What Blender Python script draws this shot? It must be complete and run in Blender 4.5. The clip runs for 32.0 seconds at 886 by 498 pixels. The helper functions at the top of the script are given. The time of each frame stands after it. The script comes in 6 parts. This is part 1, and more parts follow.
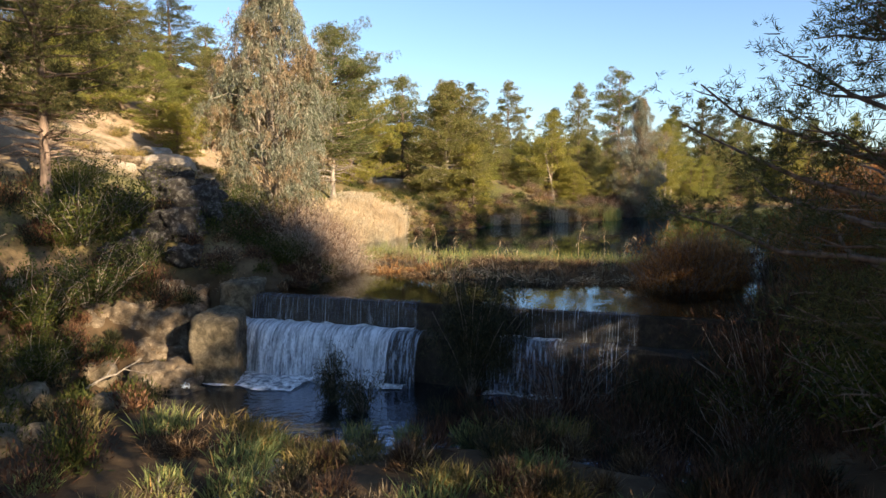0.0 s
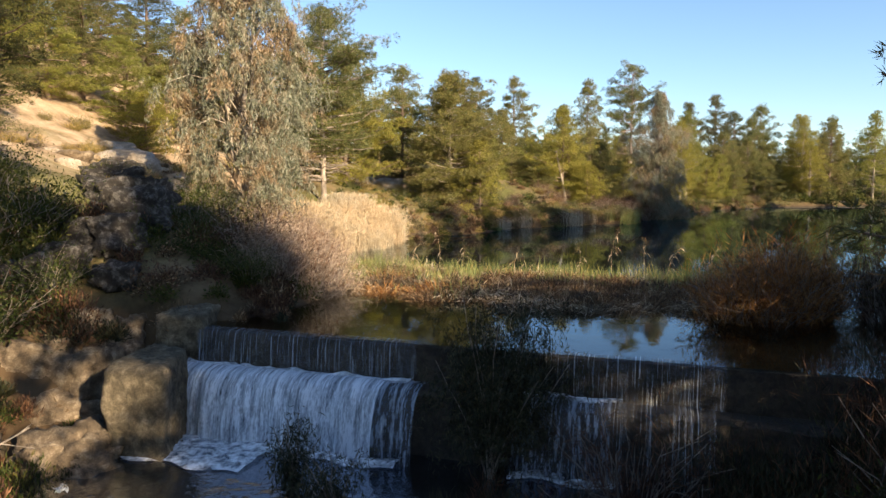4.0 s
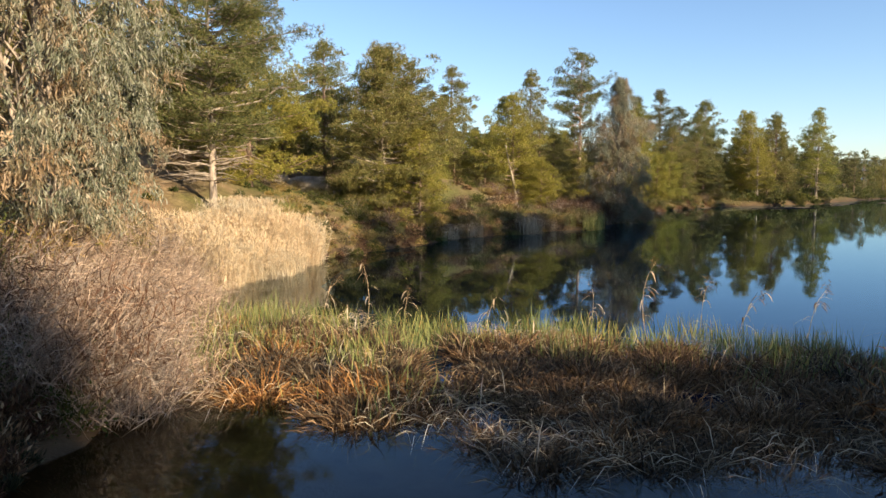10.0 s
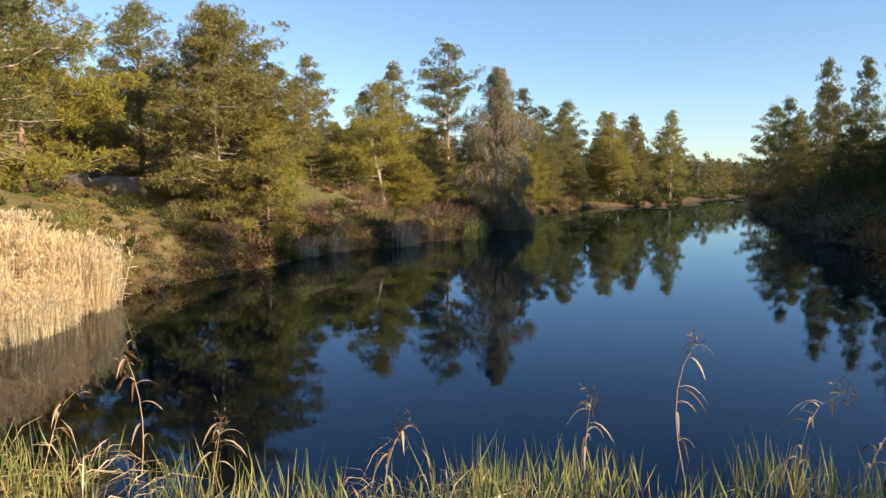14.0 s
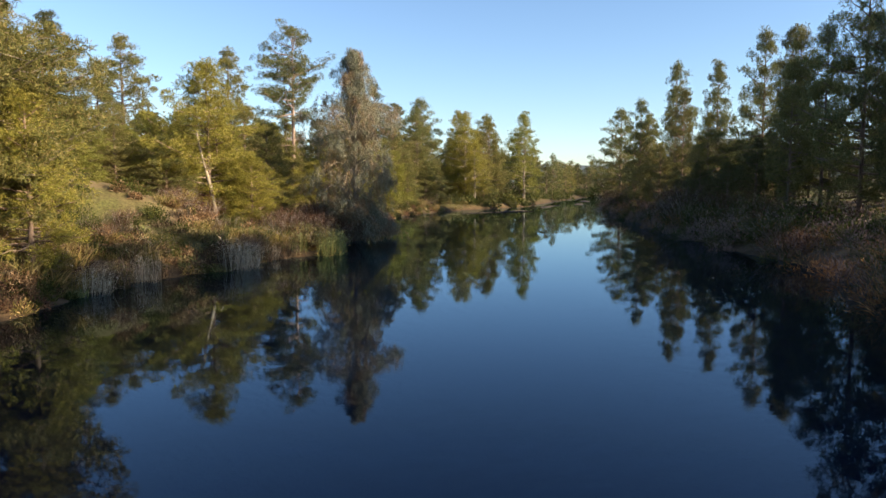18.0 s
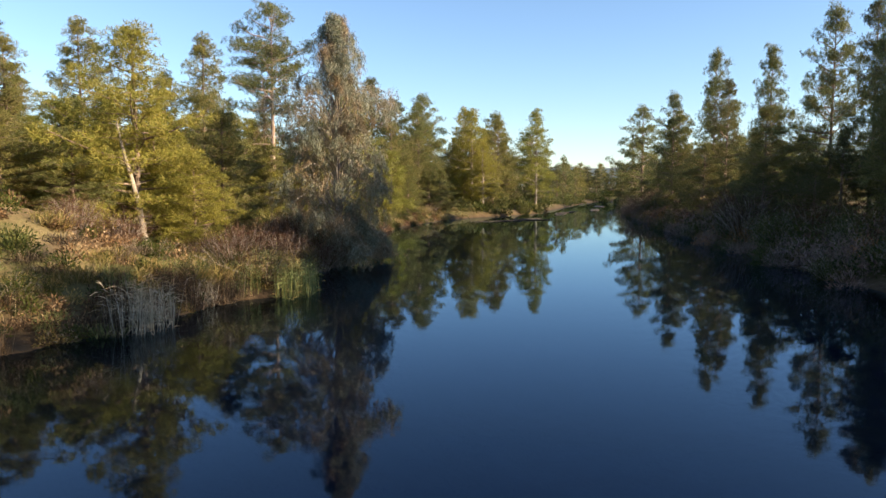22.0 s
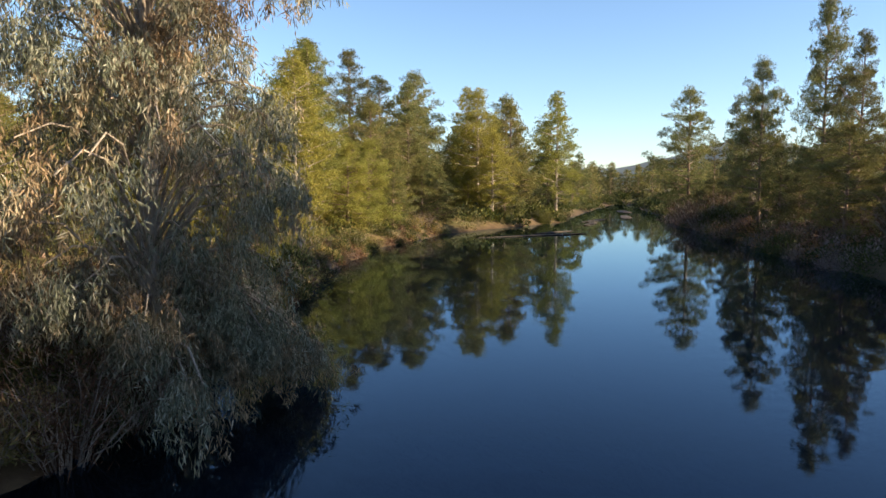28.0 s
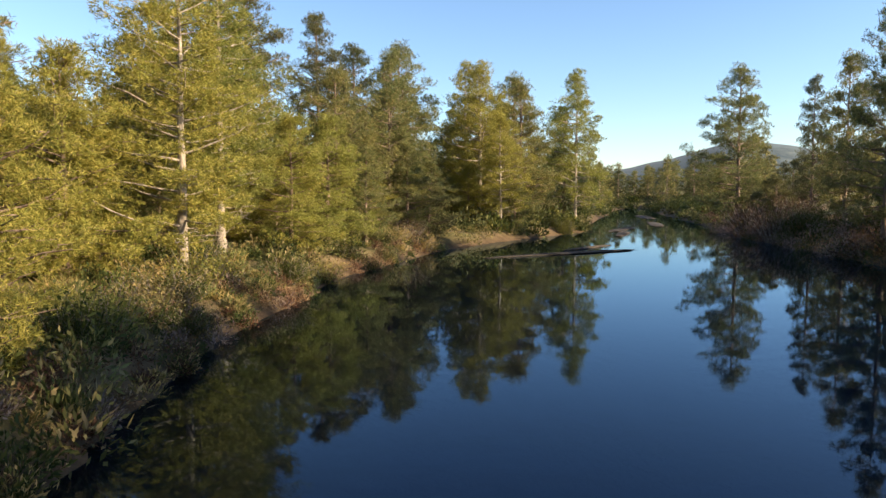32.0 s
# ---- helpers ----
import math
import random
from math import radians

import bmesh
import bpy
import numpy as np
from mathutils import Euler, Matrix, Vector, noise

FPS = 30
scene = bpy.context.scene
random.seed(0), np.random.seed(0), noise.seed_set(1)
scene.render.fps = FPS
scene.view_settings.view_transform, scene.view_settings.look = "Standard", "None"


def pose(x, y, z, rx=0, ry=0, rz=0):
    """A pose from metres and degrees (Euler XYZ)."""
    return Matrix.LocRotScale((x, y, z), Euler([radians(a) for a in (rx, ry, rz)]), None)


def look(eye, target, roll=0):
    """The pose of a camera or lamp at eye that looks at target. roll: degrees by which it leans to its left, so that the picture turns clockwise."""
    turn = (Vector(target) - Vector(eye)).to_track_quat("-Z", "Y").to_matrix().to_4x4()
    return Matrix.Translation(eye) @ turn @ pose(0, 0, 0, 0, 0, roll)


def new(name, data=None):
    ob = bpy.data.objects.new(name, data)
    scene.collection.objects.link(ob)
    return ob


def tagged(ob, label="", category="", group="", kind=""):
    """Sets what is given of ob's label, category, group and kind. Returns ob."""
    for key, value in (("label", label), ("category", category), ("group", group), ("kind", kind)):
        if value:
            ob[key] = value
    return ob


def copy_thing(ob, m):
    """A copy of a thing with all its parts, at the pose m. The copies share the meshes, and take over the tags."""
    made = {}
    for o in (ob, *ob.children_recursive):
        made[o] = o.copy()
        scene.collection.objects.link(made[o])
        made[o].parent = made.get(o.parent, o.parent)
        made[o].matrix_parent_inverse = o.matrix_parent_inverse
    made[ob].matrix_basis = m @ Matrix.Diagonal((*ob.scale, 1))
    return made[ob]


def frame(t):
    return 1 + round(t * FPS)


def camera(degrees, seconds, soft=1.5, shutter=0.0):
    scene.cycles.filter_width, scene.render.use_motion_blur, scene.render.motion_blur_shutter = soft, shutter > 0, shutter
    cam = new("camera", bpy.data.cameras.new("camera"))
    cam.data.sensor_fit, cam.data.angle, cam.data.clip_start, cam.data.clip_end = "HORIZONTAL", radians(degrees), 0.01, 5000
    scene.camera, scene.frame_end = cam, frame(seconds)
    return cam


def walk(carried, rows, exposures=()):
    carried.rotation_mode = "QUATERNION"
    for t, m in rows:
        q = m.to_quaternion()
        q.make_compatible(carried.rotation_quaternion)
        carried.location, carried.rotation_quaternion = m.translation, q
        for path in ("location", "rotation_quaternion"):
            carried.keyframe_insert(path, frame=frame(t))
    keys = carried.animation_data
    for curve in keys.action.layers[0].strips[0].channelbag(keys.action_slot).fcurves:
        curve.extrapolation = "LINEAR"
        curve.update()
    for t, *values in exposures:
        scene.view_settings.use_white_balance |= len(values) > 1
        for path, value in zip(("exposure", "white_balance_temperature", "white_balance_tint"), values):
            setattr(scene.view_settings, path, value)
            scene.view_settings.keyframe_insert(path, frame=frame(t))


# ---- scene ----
cam = camera(66.2, 32.0)
PATH = [
    (0.0, (-0.720, -7.958, 3.626), (0.311, 1.946, 2.707), 0.0),
    (1.0, (-0.622, -6.576, 3.622), (0.397, 3.330, 2.707), 0.0),
    (2.0, (-0.518, -5.199, 3.605), (0.504, 4.707, 2.692), 0.0),
    (3.0, (-0.387, -3.824, 3.612), (0.624, 6.083, 2.700), 0.0),
    (3.5, (-0.325, -3.086, 3.610), (0.677, 6.822, 2.700), 0.0),
    (5.5, (0.000, 0.000, 3.656), (0.995, 9.908, 2.732), 0.0),
    (6.0, (0.069, 0.894, 3.643), (1.066, 10.801, 2.715), 0.0),
    (7.0, (0.226, 2.680, 3.642), (1.214, 12.587, 2.713), 0.0),
    (8.0, (0.398, 4.620, 3.676), (1.479, 14.517, 2.745), 0.0),
    (9.0, (0.633, 6.611, 3.728), (2.086, 16.460, 2.796), 0.0),
    (10.0, (0.917, 8.453, 3.799), (2.885, 18.212, 2.854), 0.0),
    (11.0, (1.292, 10.470, 3.840), (3.718, 20.125, 2.890), 0.0),
    (12.0, (1.665, 12.764, 3.852), (4.557, 22.290, 2.906), 0.0),
    (13.0, (2.142, 15.013, 3.903), (5.536, 24.372, 2.956), 0.0),
    (14.0, (2.775, 17.150, 3.938), (6.713, 26.294, 2.995), 0.0),
    (14.5, (3.156, 18.178, 3.949), (7.386, 27.191, 3.008), 0.0),
    (16.5, (4.595, 22.119, 4.176), (9.985, 30.488, 3.229), 0.0),
    (17.0, (5.057, 23.173, 4.179), (10.714, 31.365, 3.235), 0.0),
    (18.0, (6.116, 25.279, 4.105), (11.989, 33.320, 3.175), 0.0),
    (19.0, (7.445, 27.494, 3.983), (13.314, 35.539, 3.071), 0.0),
    (20.0, (9.029, 29.959, 4.035), (14.899, 38.004, 3.133), 0.0),
    (21.0, (10.859, 32.569, 4.225), (16.725, 40.618, 3.326), 0.0),
    (22.0, (12.907, 35.385, 4.434), (18.763, 43.441, 3.542), 0.0),
    (23.0, (15.175, 38.374, 4.621), (21.021, 46.438, 3.729), 0.0),
    (24.0, (17.749, 41.375, 4.748), (23.569, 49.458, 3.858), 0.0),
    (25.0, (20.228, 44.605, 4.886), (26.043, 52.692, 3.991), 0.0),
    (25.5, (21.392, 46.295, 4.940), (27.211, 54.378, 4.047), 0.0),
    (27.5, (25.975, 53.793, 4.703), (31.875, 61.819, 3.823), 0.0),
    (28.0, (27.318, 55.721, 4.634), (33.230, 63.738, 3.755), 0.0),
    (29.0, (30.092, 59.618, 4.521), (36.034, 67.614, 3.648), 0.0),
    (30.0, (32.919, 63.462, 4.420), (38.885, 71.441, 3.559), 0.0),
    (31.0, (35.752, 67.341, 4.362), (41.745, 75.301, 3.514), 0.0),
    (32.0, (38.600, 71.260, 4.371), (44.613, 79.207, 3.542), 0.0),
]
KELVIN, TINT = 6400, 12
EXPOSURE = [(t, stops, KELVIN, TINT) for t, stops in ((0.0, 0.64), (3.5, 0.64), (6.5, 0.58), (9.0, 0.54), (11.0, 0.45), (13.0, 0.44), (18.0, 0.58), (24.0, 0.68), (28.0, 0.68), (32.0, 0.72))]
walk(cam, [(t, look(eye, target, roll)) for t, eye, target, roll in PATH], EXPOSURE)

import collections

# ---------------------------------------------------------------- light
SUN_AZ = radians(143.0)      # compass-like angle from +y towards +x, where the sun stands
SUN_EL = radians(21.0)
world = bpy.data.worlds.new("sky")
scene.world = world
world.use_nodes = True
wn = world.node_tree
sky = wn.nodes.new("ShaderNodeTexSky")
sky.sky_type = "NISHITA"
sky.sun_disc = False
sky.sun_elevation = SUN_EL
sky.sun_rotation = SUN_AZ
sky.altitude = 300
sky.air_density = 1.0
sky.dust_density = 0.4
sky.ozone_density = 3.0
wn.links.new(sky.outputs[0], wn.nodes["Background"].inputs[0])
wn.nodes["Background"].inputs[1].default_value = 0.15
sun_data = bpy.data.lights.new("sun", "SUN")
sun_data.energy = 8.5
sun_data.angle = radians(0.6)
sun_data.color = (1.0, 0.81, 0.55)
sun = new("sun", sun_data)
to_sun = Vector((math.sin(SUN_AZ) * math.cos(SUN_EL), math.cos(SUN_AZ) * math.cos(SUN_EL), math.sin(SUN_EL)))
sun.matrix_world = look(to_sun * 50, (0, 0, 0))


# ---------------------------------------------------------------- materials
def mat(name):
    m = bpy.data.materials.new(name)
    m.use_nodes = True
    nt = m.node_tree
    return m, nt, nt.nodes["Principled BSDF"]


def link(nt, a, b):
    nt.links.new(a, b)


def noise_node(nt, scale, detail=4, rough=0.6, coord="Object", stretch=None):
    tc = nt.nodes.new("ShaderNodeTexCoord")
    n = nt.nodes.new("ShaderNodeTexNoise")
    n.inputs["Scale"].default_value = scale
    n.inputs["Detail"].default_value = detail
    n.inputs["Roughness"].default_value = rough
    if stretch:
        mp = nt.nodes.new("ShaderNodeMapping")
        mp.inputs["Scale"].default_value = stretch
        link(nt, tc.outputs[coord], mp.inputs[0])
        link(nt, mp.outputs[0], n.inputs["Vector"])
    else:
        link(nt, tc.outputs[coord], n.inputs["Vector"])
    return n.outputs["Fac"]


def ramp(nt, fac, stops):
    r = nt.nodes.new("ShaderNodeValToRGB")
    while len(r.color_ramp.elements) < len(stops):
        r.color_ramp.elements.new(0.5)
    for e, (p, c) in zip(r.color_ramp.elements, stops):
        e.position, e.color = p, (*c, 1)
    link(nt, fac, r.inputs[0])
    return r.outputs[0]


def mix_col(nt, fac, a, b, mode="MIX"):
    n = nt.nodes.new("ShaderNodeMix")
    n.data_type, n.blend_type = "RGBA", mode
    for val, sock in ((fac, n.inputs[0]), (a, n.inputs[6]), (b, n.inputs[7])):
        if isinstance(val, (int, float)):
            sock.default_value = val
        elif isinstance(val, tuple):
            sock.default_value = (*val, 1)
        else:
            link(nt, val, sock)
    return n.outputs[2]


def bump(nt, height, strength, dist, bsdf):
    b = nt.nodes.new("ShaderNodeBump")
    b.inputs["Strength"].default_value = strength
    b.inputs["Distance"].default_value = dist
    link(nt, height, b.inputs["Height"])
    link(nt, b.outputs[0], bsdf.inputs["Normal"])


def leaf_mat(name, stops, through_light=0.35, gloss=0.0, vary=0.24):
    """Foliage: every leaf has its own tint, every plant a slightly different one, and light shines through."""
    m, nt, p = mat(name)
    geo = nt.nodes.new("ShaderNodeNewGeometry")
    info = nt.nodes.new("ShaderNodeObjectInfo")
    col = ramp(nt, geo.outputs["Random Per Island"], stops)
    big = noise_node(nt, 0.55, 2, 0.5)
    add = nt.nodes.new("ShaderNodeMath")
    add.operation = "ADD"
    link(nt, big, add.inputs[0])
    link(nt, info.outputs["Random"], add.inputs[1])
    tint = ramp(nt, add.outputs[0], [(0.45, (1 - vary, 1 - vary * 0.9, 1 - vary * 0.7)), (0.80, (1.0, 1.0, 1.0)), (1.0, (1.0 + vary * 0.4, 1.0, 1.0 - vary * 0.3))])
    col = mix_col(nt, 1.0, col, tint, "MULTIPLY")
    link(nt, col, p.inputs["Base Color"])
    p.inputs["Roughness"].default_value = 0.6
    p.inputs["Specular IOR Level"].default_value = 0.15 + gloss
    tr = nt.nodes.new("ShaderNodeBsdfTranslucent")
    link(nt, col, tr.inputs[0])
    ms = nt.nodes.new("ShaderNodeMixShader")
    ms.inputs[0].default_value = through_light
    link(nt, p.outputs[0], ms.inputs[1])
    link(nt, tr.outputs[0], ms.inputs[2])
    link(nt, ms.outputs[0], nt.nodes["Material Output"].inputs[0])
    return m


PINE = leaf_mat("pine_needles", [(0.0, (0.075, 0.092, 0.032)), (0.5, (0.175, 0.185, 0.060)), (0.85, (0.28, 0.27, 0.098)), (1.0, (0.35, 0.28, 0.13))])
PINE_DARK = leaf_mat("dark_pine_needles", [(0.0, (0.048, 0.060, 0.026)), (0.6, (0.112, 0.122, 0.045)), (1.0, (0.20, 0.18, 0.075))])
PINE_YOUNG = leaf_mat("young_pine_needles", [(0.0, (0.13, 0.155, 0.034)), (0.5, (0.275, 0.28, 0.058)), (1.0, (0.42, 0.37, 0.11))], 0.42)
SHRUB = leaf_mat("shrub_leaves", [(0.0, (0.03, 0.045, 0.014)), (0.6, (0.07, 0.09, 0.022)), (1.0, (0.13, 0.13, 0.035))])
SHRUB_RED = leaf_mat("russet_twigs", [(0.0, (0.045, 0.025, 0.018)), (0.6, (0.10, 0.055, 0.033)), (1.0, (0.19, 0.11, 0.065))], 0.15)
REED_DRY = leaf_mat("dry_cane", [(0.0, (0.40, 0.32, 0.20)), (0.5, (0.58, 0.48, 0.325)), (1.0, (0.74, 0.65, 0.48))], 0.3, 0.0, 0.2)
REED_BROWN = leaf_mat("brown_sedge", [(0.0, (0.05, 0.036, 0.023)), (0.45, (0.12, 0.088, 0.055)), (0.8, (0.235, 0.165, 0.095)), (1.0, (0.42, 0.36, 0.25))], 0.25, 0.0, 0.5)
REED_GREEN = leaf_mat("green_rush", [(0.0, (0.11, 0.155, 0.055)), (0.5, (0.23, 0.28, 0.105)), (0.8, (0.38, 0.40, 0.16)), (1.0, (0.52, 0.36, 0.13))], 0.35)
TANGLE = leaf_mat("tangled_dead_reed", [(0.0, (0.16, 0.12, 0.095)), (0.5, (0.36, 0.285, 0.22)), (1.0, (0.58, 0.49, 0.39))], 0.25)
RUSSET = leaf_mat("russet_reed", [(0.0, (0.10, 0.047, 0.022)), (0.5, (0.28, 0.14, 0.05)), (1.0, (0.48, 0.28, 0.11))], 0.25)
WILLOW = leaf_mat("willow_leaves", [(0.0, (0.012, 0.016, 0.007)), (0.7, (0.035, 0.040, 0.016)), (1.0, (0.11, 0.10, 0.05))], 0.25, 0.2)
# grey-mauve twigs, their colour paled to stand in for mist along the right bank
MAUVE = leaf_mat("bare_mauve_twigs", [(0.0, (0.11, 0.075, 0.065)), (0.5, (0.22, 0.155, 0.13)), (1.0, (0.38, 0.29, 0.24))], 0.2)
GRASS = leaf_mat("dry_grass", [(0.0, (0.10, 0.10, 0.03)), (0.4, (0.22, 0.19, 0.06)), (0.8, (0.36, 0.27, 0.11)), (1.0, (0.44, 0.33, 0.16))], 0.3)


def sprays_mat(name):
    """Eucalyptus leaves: whole sprays grey-green, others russet, each leaf a little different."""
    m, nt, p = mat(name)
    geo = nt.nodes.new("ShaderNodeNewGeometry")
    grey = ramp(nt, geo.outputs["Random Per Island"], [(0.0, (0.075, 0.088, 0.052)), (0.45, (0.185, 0.195, 0.125)), (0.85, (0.31, 0.31, 0.225)), (1.0, (0.40, 0.38, 0.29))])
    red = ramp(nt, geo.outputs["Random Per Island"], [(0.0, (0.115, 0.085, 0.045)), (0.45, (0.27, 0.185, 0.10)), (0.85, (0.40, 0.27, 0.155)), (1.0, (0.48, 0.37, 0.24))])
    fac = ramp(nt, noise_node(nt, 0.75, 3, 0.6), [(0.475, (0, 0, 0)), (0.60, (1, 1, 1))])
    col = mix_col(nt, fac, grey, red)
    link(nt, col, p.inputs["Base Color"])
    p.inputs["Roughness"].default_value = 0.5
    p.inputs["Specular IOR Level"].default_value = 0.35
    tr = nt.nodes.new("ShaderNodeBsdfTranslucent")
    link(nt, col, tr.inputs[0])
    ms = nt.nodes.new("ShaderNodeMixShader")
    ms.inputs[0].default_value = 0.28
    link(nt, p.outputs[0], ms.inputs[1])
    link(nt, tr.outputs[0], ms.inputs[2])
    link(nt, ms.outputs[0], nt.nodes["Material Output"].inputs[0])
    return m


EUCA = sprays_mat("eucalyptus_leaves")


def bark_mat(name, dark, light):
    m, nt, p = mat(name)
    f = noise_node(nt, 6.0, 6, 0.7, stretch=(1, 1, 0.25))
    link(nt, ramp(nt, f, [(0.35, dark), (0.62, light)]), p.inputs["Base Color"])
    p.inputs["Roughness"].default_value = 0.9
    bump(nt, f, 0.8, 0.04, p)
    return m


BARK_RED = bark_mat("reddish_pine_bark", (0.17, 0.105, 0.075), (0.46, 0.34, 0.26))
BARK = bark_mat("pine_bark", (0.08, 0.05, 0.035), (0.30, 0.21, 0.15))
BARK_PALE = bark_mat("pale_bark", (0.16, 0.125, 0.095), (0.42, 0.35, 0.27))
TWIG = bark_mat("dead_twig", (0.13, 0.10, 0.08), (0.34, 0.28, 0.22))


def ground_mat():
    m, nt, p = mat("earth_and_grass")
    big = noise_node(nt, 0.11, 5, 0.6)
    mid = noise_node(nt, 0.9, 6, 0.65)
    fine = noise_node(nt, 7.0, 6, 0.7)
    soil = ramp(nt, mid, [(0.28, (0.09, 0.055, 0.03)), (0.5, (0.20, 0.135, 0.075)), (0.72, (0.33, 0.23, 0.135))])
    bare = ramp(nt, mid, [(0.28, (0.22, 0.15, 0.09)), (0.5, (0.40, 0.29, 0.18)), (0.72, (0.55, 0.43, 0.30))])
    green = ramp(nt, fine, [(0.3, (0.06, 0.065, 0.02)), (0.6, (0.15, 0.145, 0.045)), (0.8, (0.27, 0.22, 0.09))])
    # bare limestone soil on the upper slope, mud under and beside the water
    upper = nt.nodes.new("ShaderNodeMapRange")
    upper.inputs["From Min"].default_value, upper.inputs["From Max"].default_value = 3.2, 5.0
    fac = ramp(nt, big, [(0.40, (0, 0, 0)), (0.58, (1, 1, 1))])
    col = mix_col(nt, fac, soil, green)
    geo = nt.nodes.new("ShaderNodeNewGeometry")
    sep = nt.nodes.new("ShaderNodeSeparateXYZ")
    link(nt, geo.outputs["Position"], sep.inputs[0])
    mr = nt.nodes.new("ShaderNodeMapRange")
    mr.inputs["From Min"].default_value, mr.inputs["From Max"].default_value = 0.1, 1.3
    link(nt, sep.outputs["Z"], mr.inputs["Value"])
    link(nt, sep.outputs["Z"], upper.inputs["Value"])
    west = nt.nodes.new("ShaderNodeMapRange")
    west.inputs["From Min"].default_value, west.inputs["From Max"].default_value = -4.0, -9.0
    link(nt, sep.outputs["X"], west.inputs["Value"])
    both = nt.nodes.new("ShaderNodeMath")
    both.operation = "MULTIPLY"
    link(nt, west.outputs[0], both.inputs[0])
    link(nt, upper.outputs[0], both.inputs[1])
    slope = mix_col(nt, ramp(nt, big, [(0.56, (0, 0, 0)), (0.68, (1, 1, 1))]), bare, green)
    col = mix_col(nt, both.outputs[0], col, slope)
    col = mix_col(nt, 0.5, col, ramp(nt, fine, [(0.3, (0.45, 0.42, 0.38)), (0.65, (1, 1, 1))]), "MULTIPLY")
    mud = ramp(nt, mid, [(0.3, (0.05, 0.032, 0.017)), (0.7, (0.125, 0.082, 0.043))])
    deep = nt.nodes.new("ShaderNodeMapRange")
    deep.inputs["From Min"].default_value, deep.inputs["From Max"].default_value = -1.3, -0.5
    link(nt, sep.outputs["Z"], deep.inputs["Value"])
    # dark blue painted on the deep bed for light the water absorbs and scatters
    water_blue = ramp(nt, mid, [(0.3, (0.009, 0.022, 0.052)), (0.7, (0.013, 0.031, 0.070))])
    # this blue lies only in the pond; below the weir the gorge floor is wet brown earth
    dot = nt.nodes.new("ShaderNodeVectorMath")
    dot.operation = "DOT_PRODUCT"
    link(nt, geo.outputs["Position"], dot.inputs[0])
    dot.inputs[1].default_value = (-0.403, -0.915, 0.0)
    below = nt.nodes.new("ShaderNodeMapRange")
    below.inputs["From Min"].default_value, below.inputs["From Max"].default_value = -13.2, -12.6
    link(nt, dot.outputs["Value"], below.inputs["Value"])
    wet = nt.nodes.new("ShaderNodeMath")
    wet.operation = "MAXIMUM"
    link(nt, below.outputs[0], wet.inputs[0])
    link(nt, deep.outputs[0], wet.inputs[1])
    mud = mix_col(nt, wet.outputs[0], water_blue, mud)
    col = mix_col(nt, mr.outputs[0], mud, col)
    link(nt, col, p.inputs["Base Color"])
    p.inputs["Roughness"].default_value = 0.95
    p.inputs["Specular IOR Level"].default_value = 0.2
    bump(nt, mid, 0.6, 0.25, p)
    return m


GROUND = ground_mat()


def rock_mat(name, dark, mid_c, light, scale=1.6):
    m, nt, p = mat(name)
    a = noise_node(nt, scale, 8, 0.7)
    b = noise_node(nt, scale * 7, 5, 0.7)
    col = ramp(nt, a, [(0.3, dark), (0.5, mid_c), (0.7, light)])
    col = mix_col(nt, 0.6, col, ramp(nt, b, [(0.35, (0.35, 0.33, 0.28)), (0.6, (1, 1, 1))]), "MULTIPLY")
    link(nt, col, p.inputs["Base Color"])
    p.inputs["Roughness"].default_value = 0.92
    bump(nt, b, 0.9, 0.09, p)
    return m


ROCK = rock_mat("limestone", (0.22, 0.17, 0.12), (0.42, 0.35, 0.27), (0.62, 0.55, 0.46))
GORGEROCK = rock_mat("gorge_limestone", (0.06, 0.042, 0.026), (0.22, 0.16, 0.10), (0.50, 0.40, 0.28), 3.4)
MOSSROCK = rock_mat("mossy_rock", (0.05, 0.05, 0.02), (0.20, 0.15, 0.09), (0.42, 0.34, 0.24), 2.0)
LICHEN = rock_mat("lichened_rock", (0.015, 0.014, 0.011), (0.045, 0.036, 0.028), (0.30, 0.28, 0.25), 5.0)
CONCRETE = rock_mat("weathered_concrete", (0.04, 0.032, 0.018), (0.16, 0.125, 0.074), (0.40, 0.32, 0.21), 3.6)
WETSTONE = rock_mat("wet_weir_stone", (0.018, 0.014, 0.010), (0.05, 0.038, 0.026), (0.10, 0.075, 0.05), 1.4)


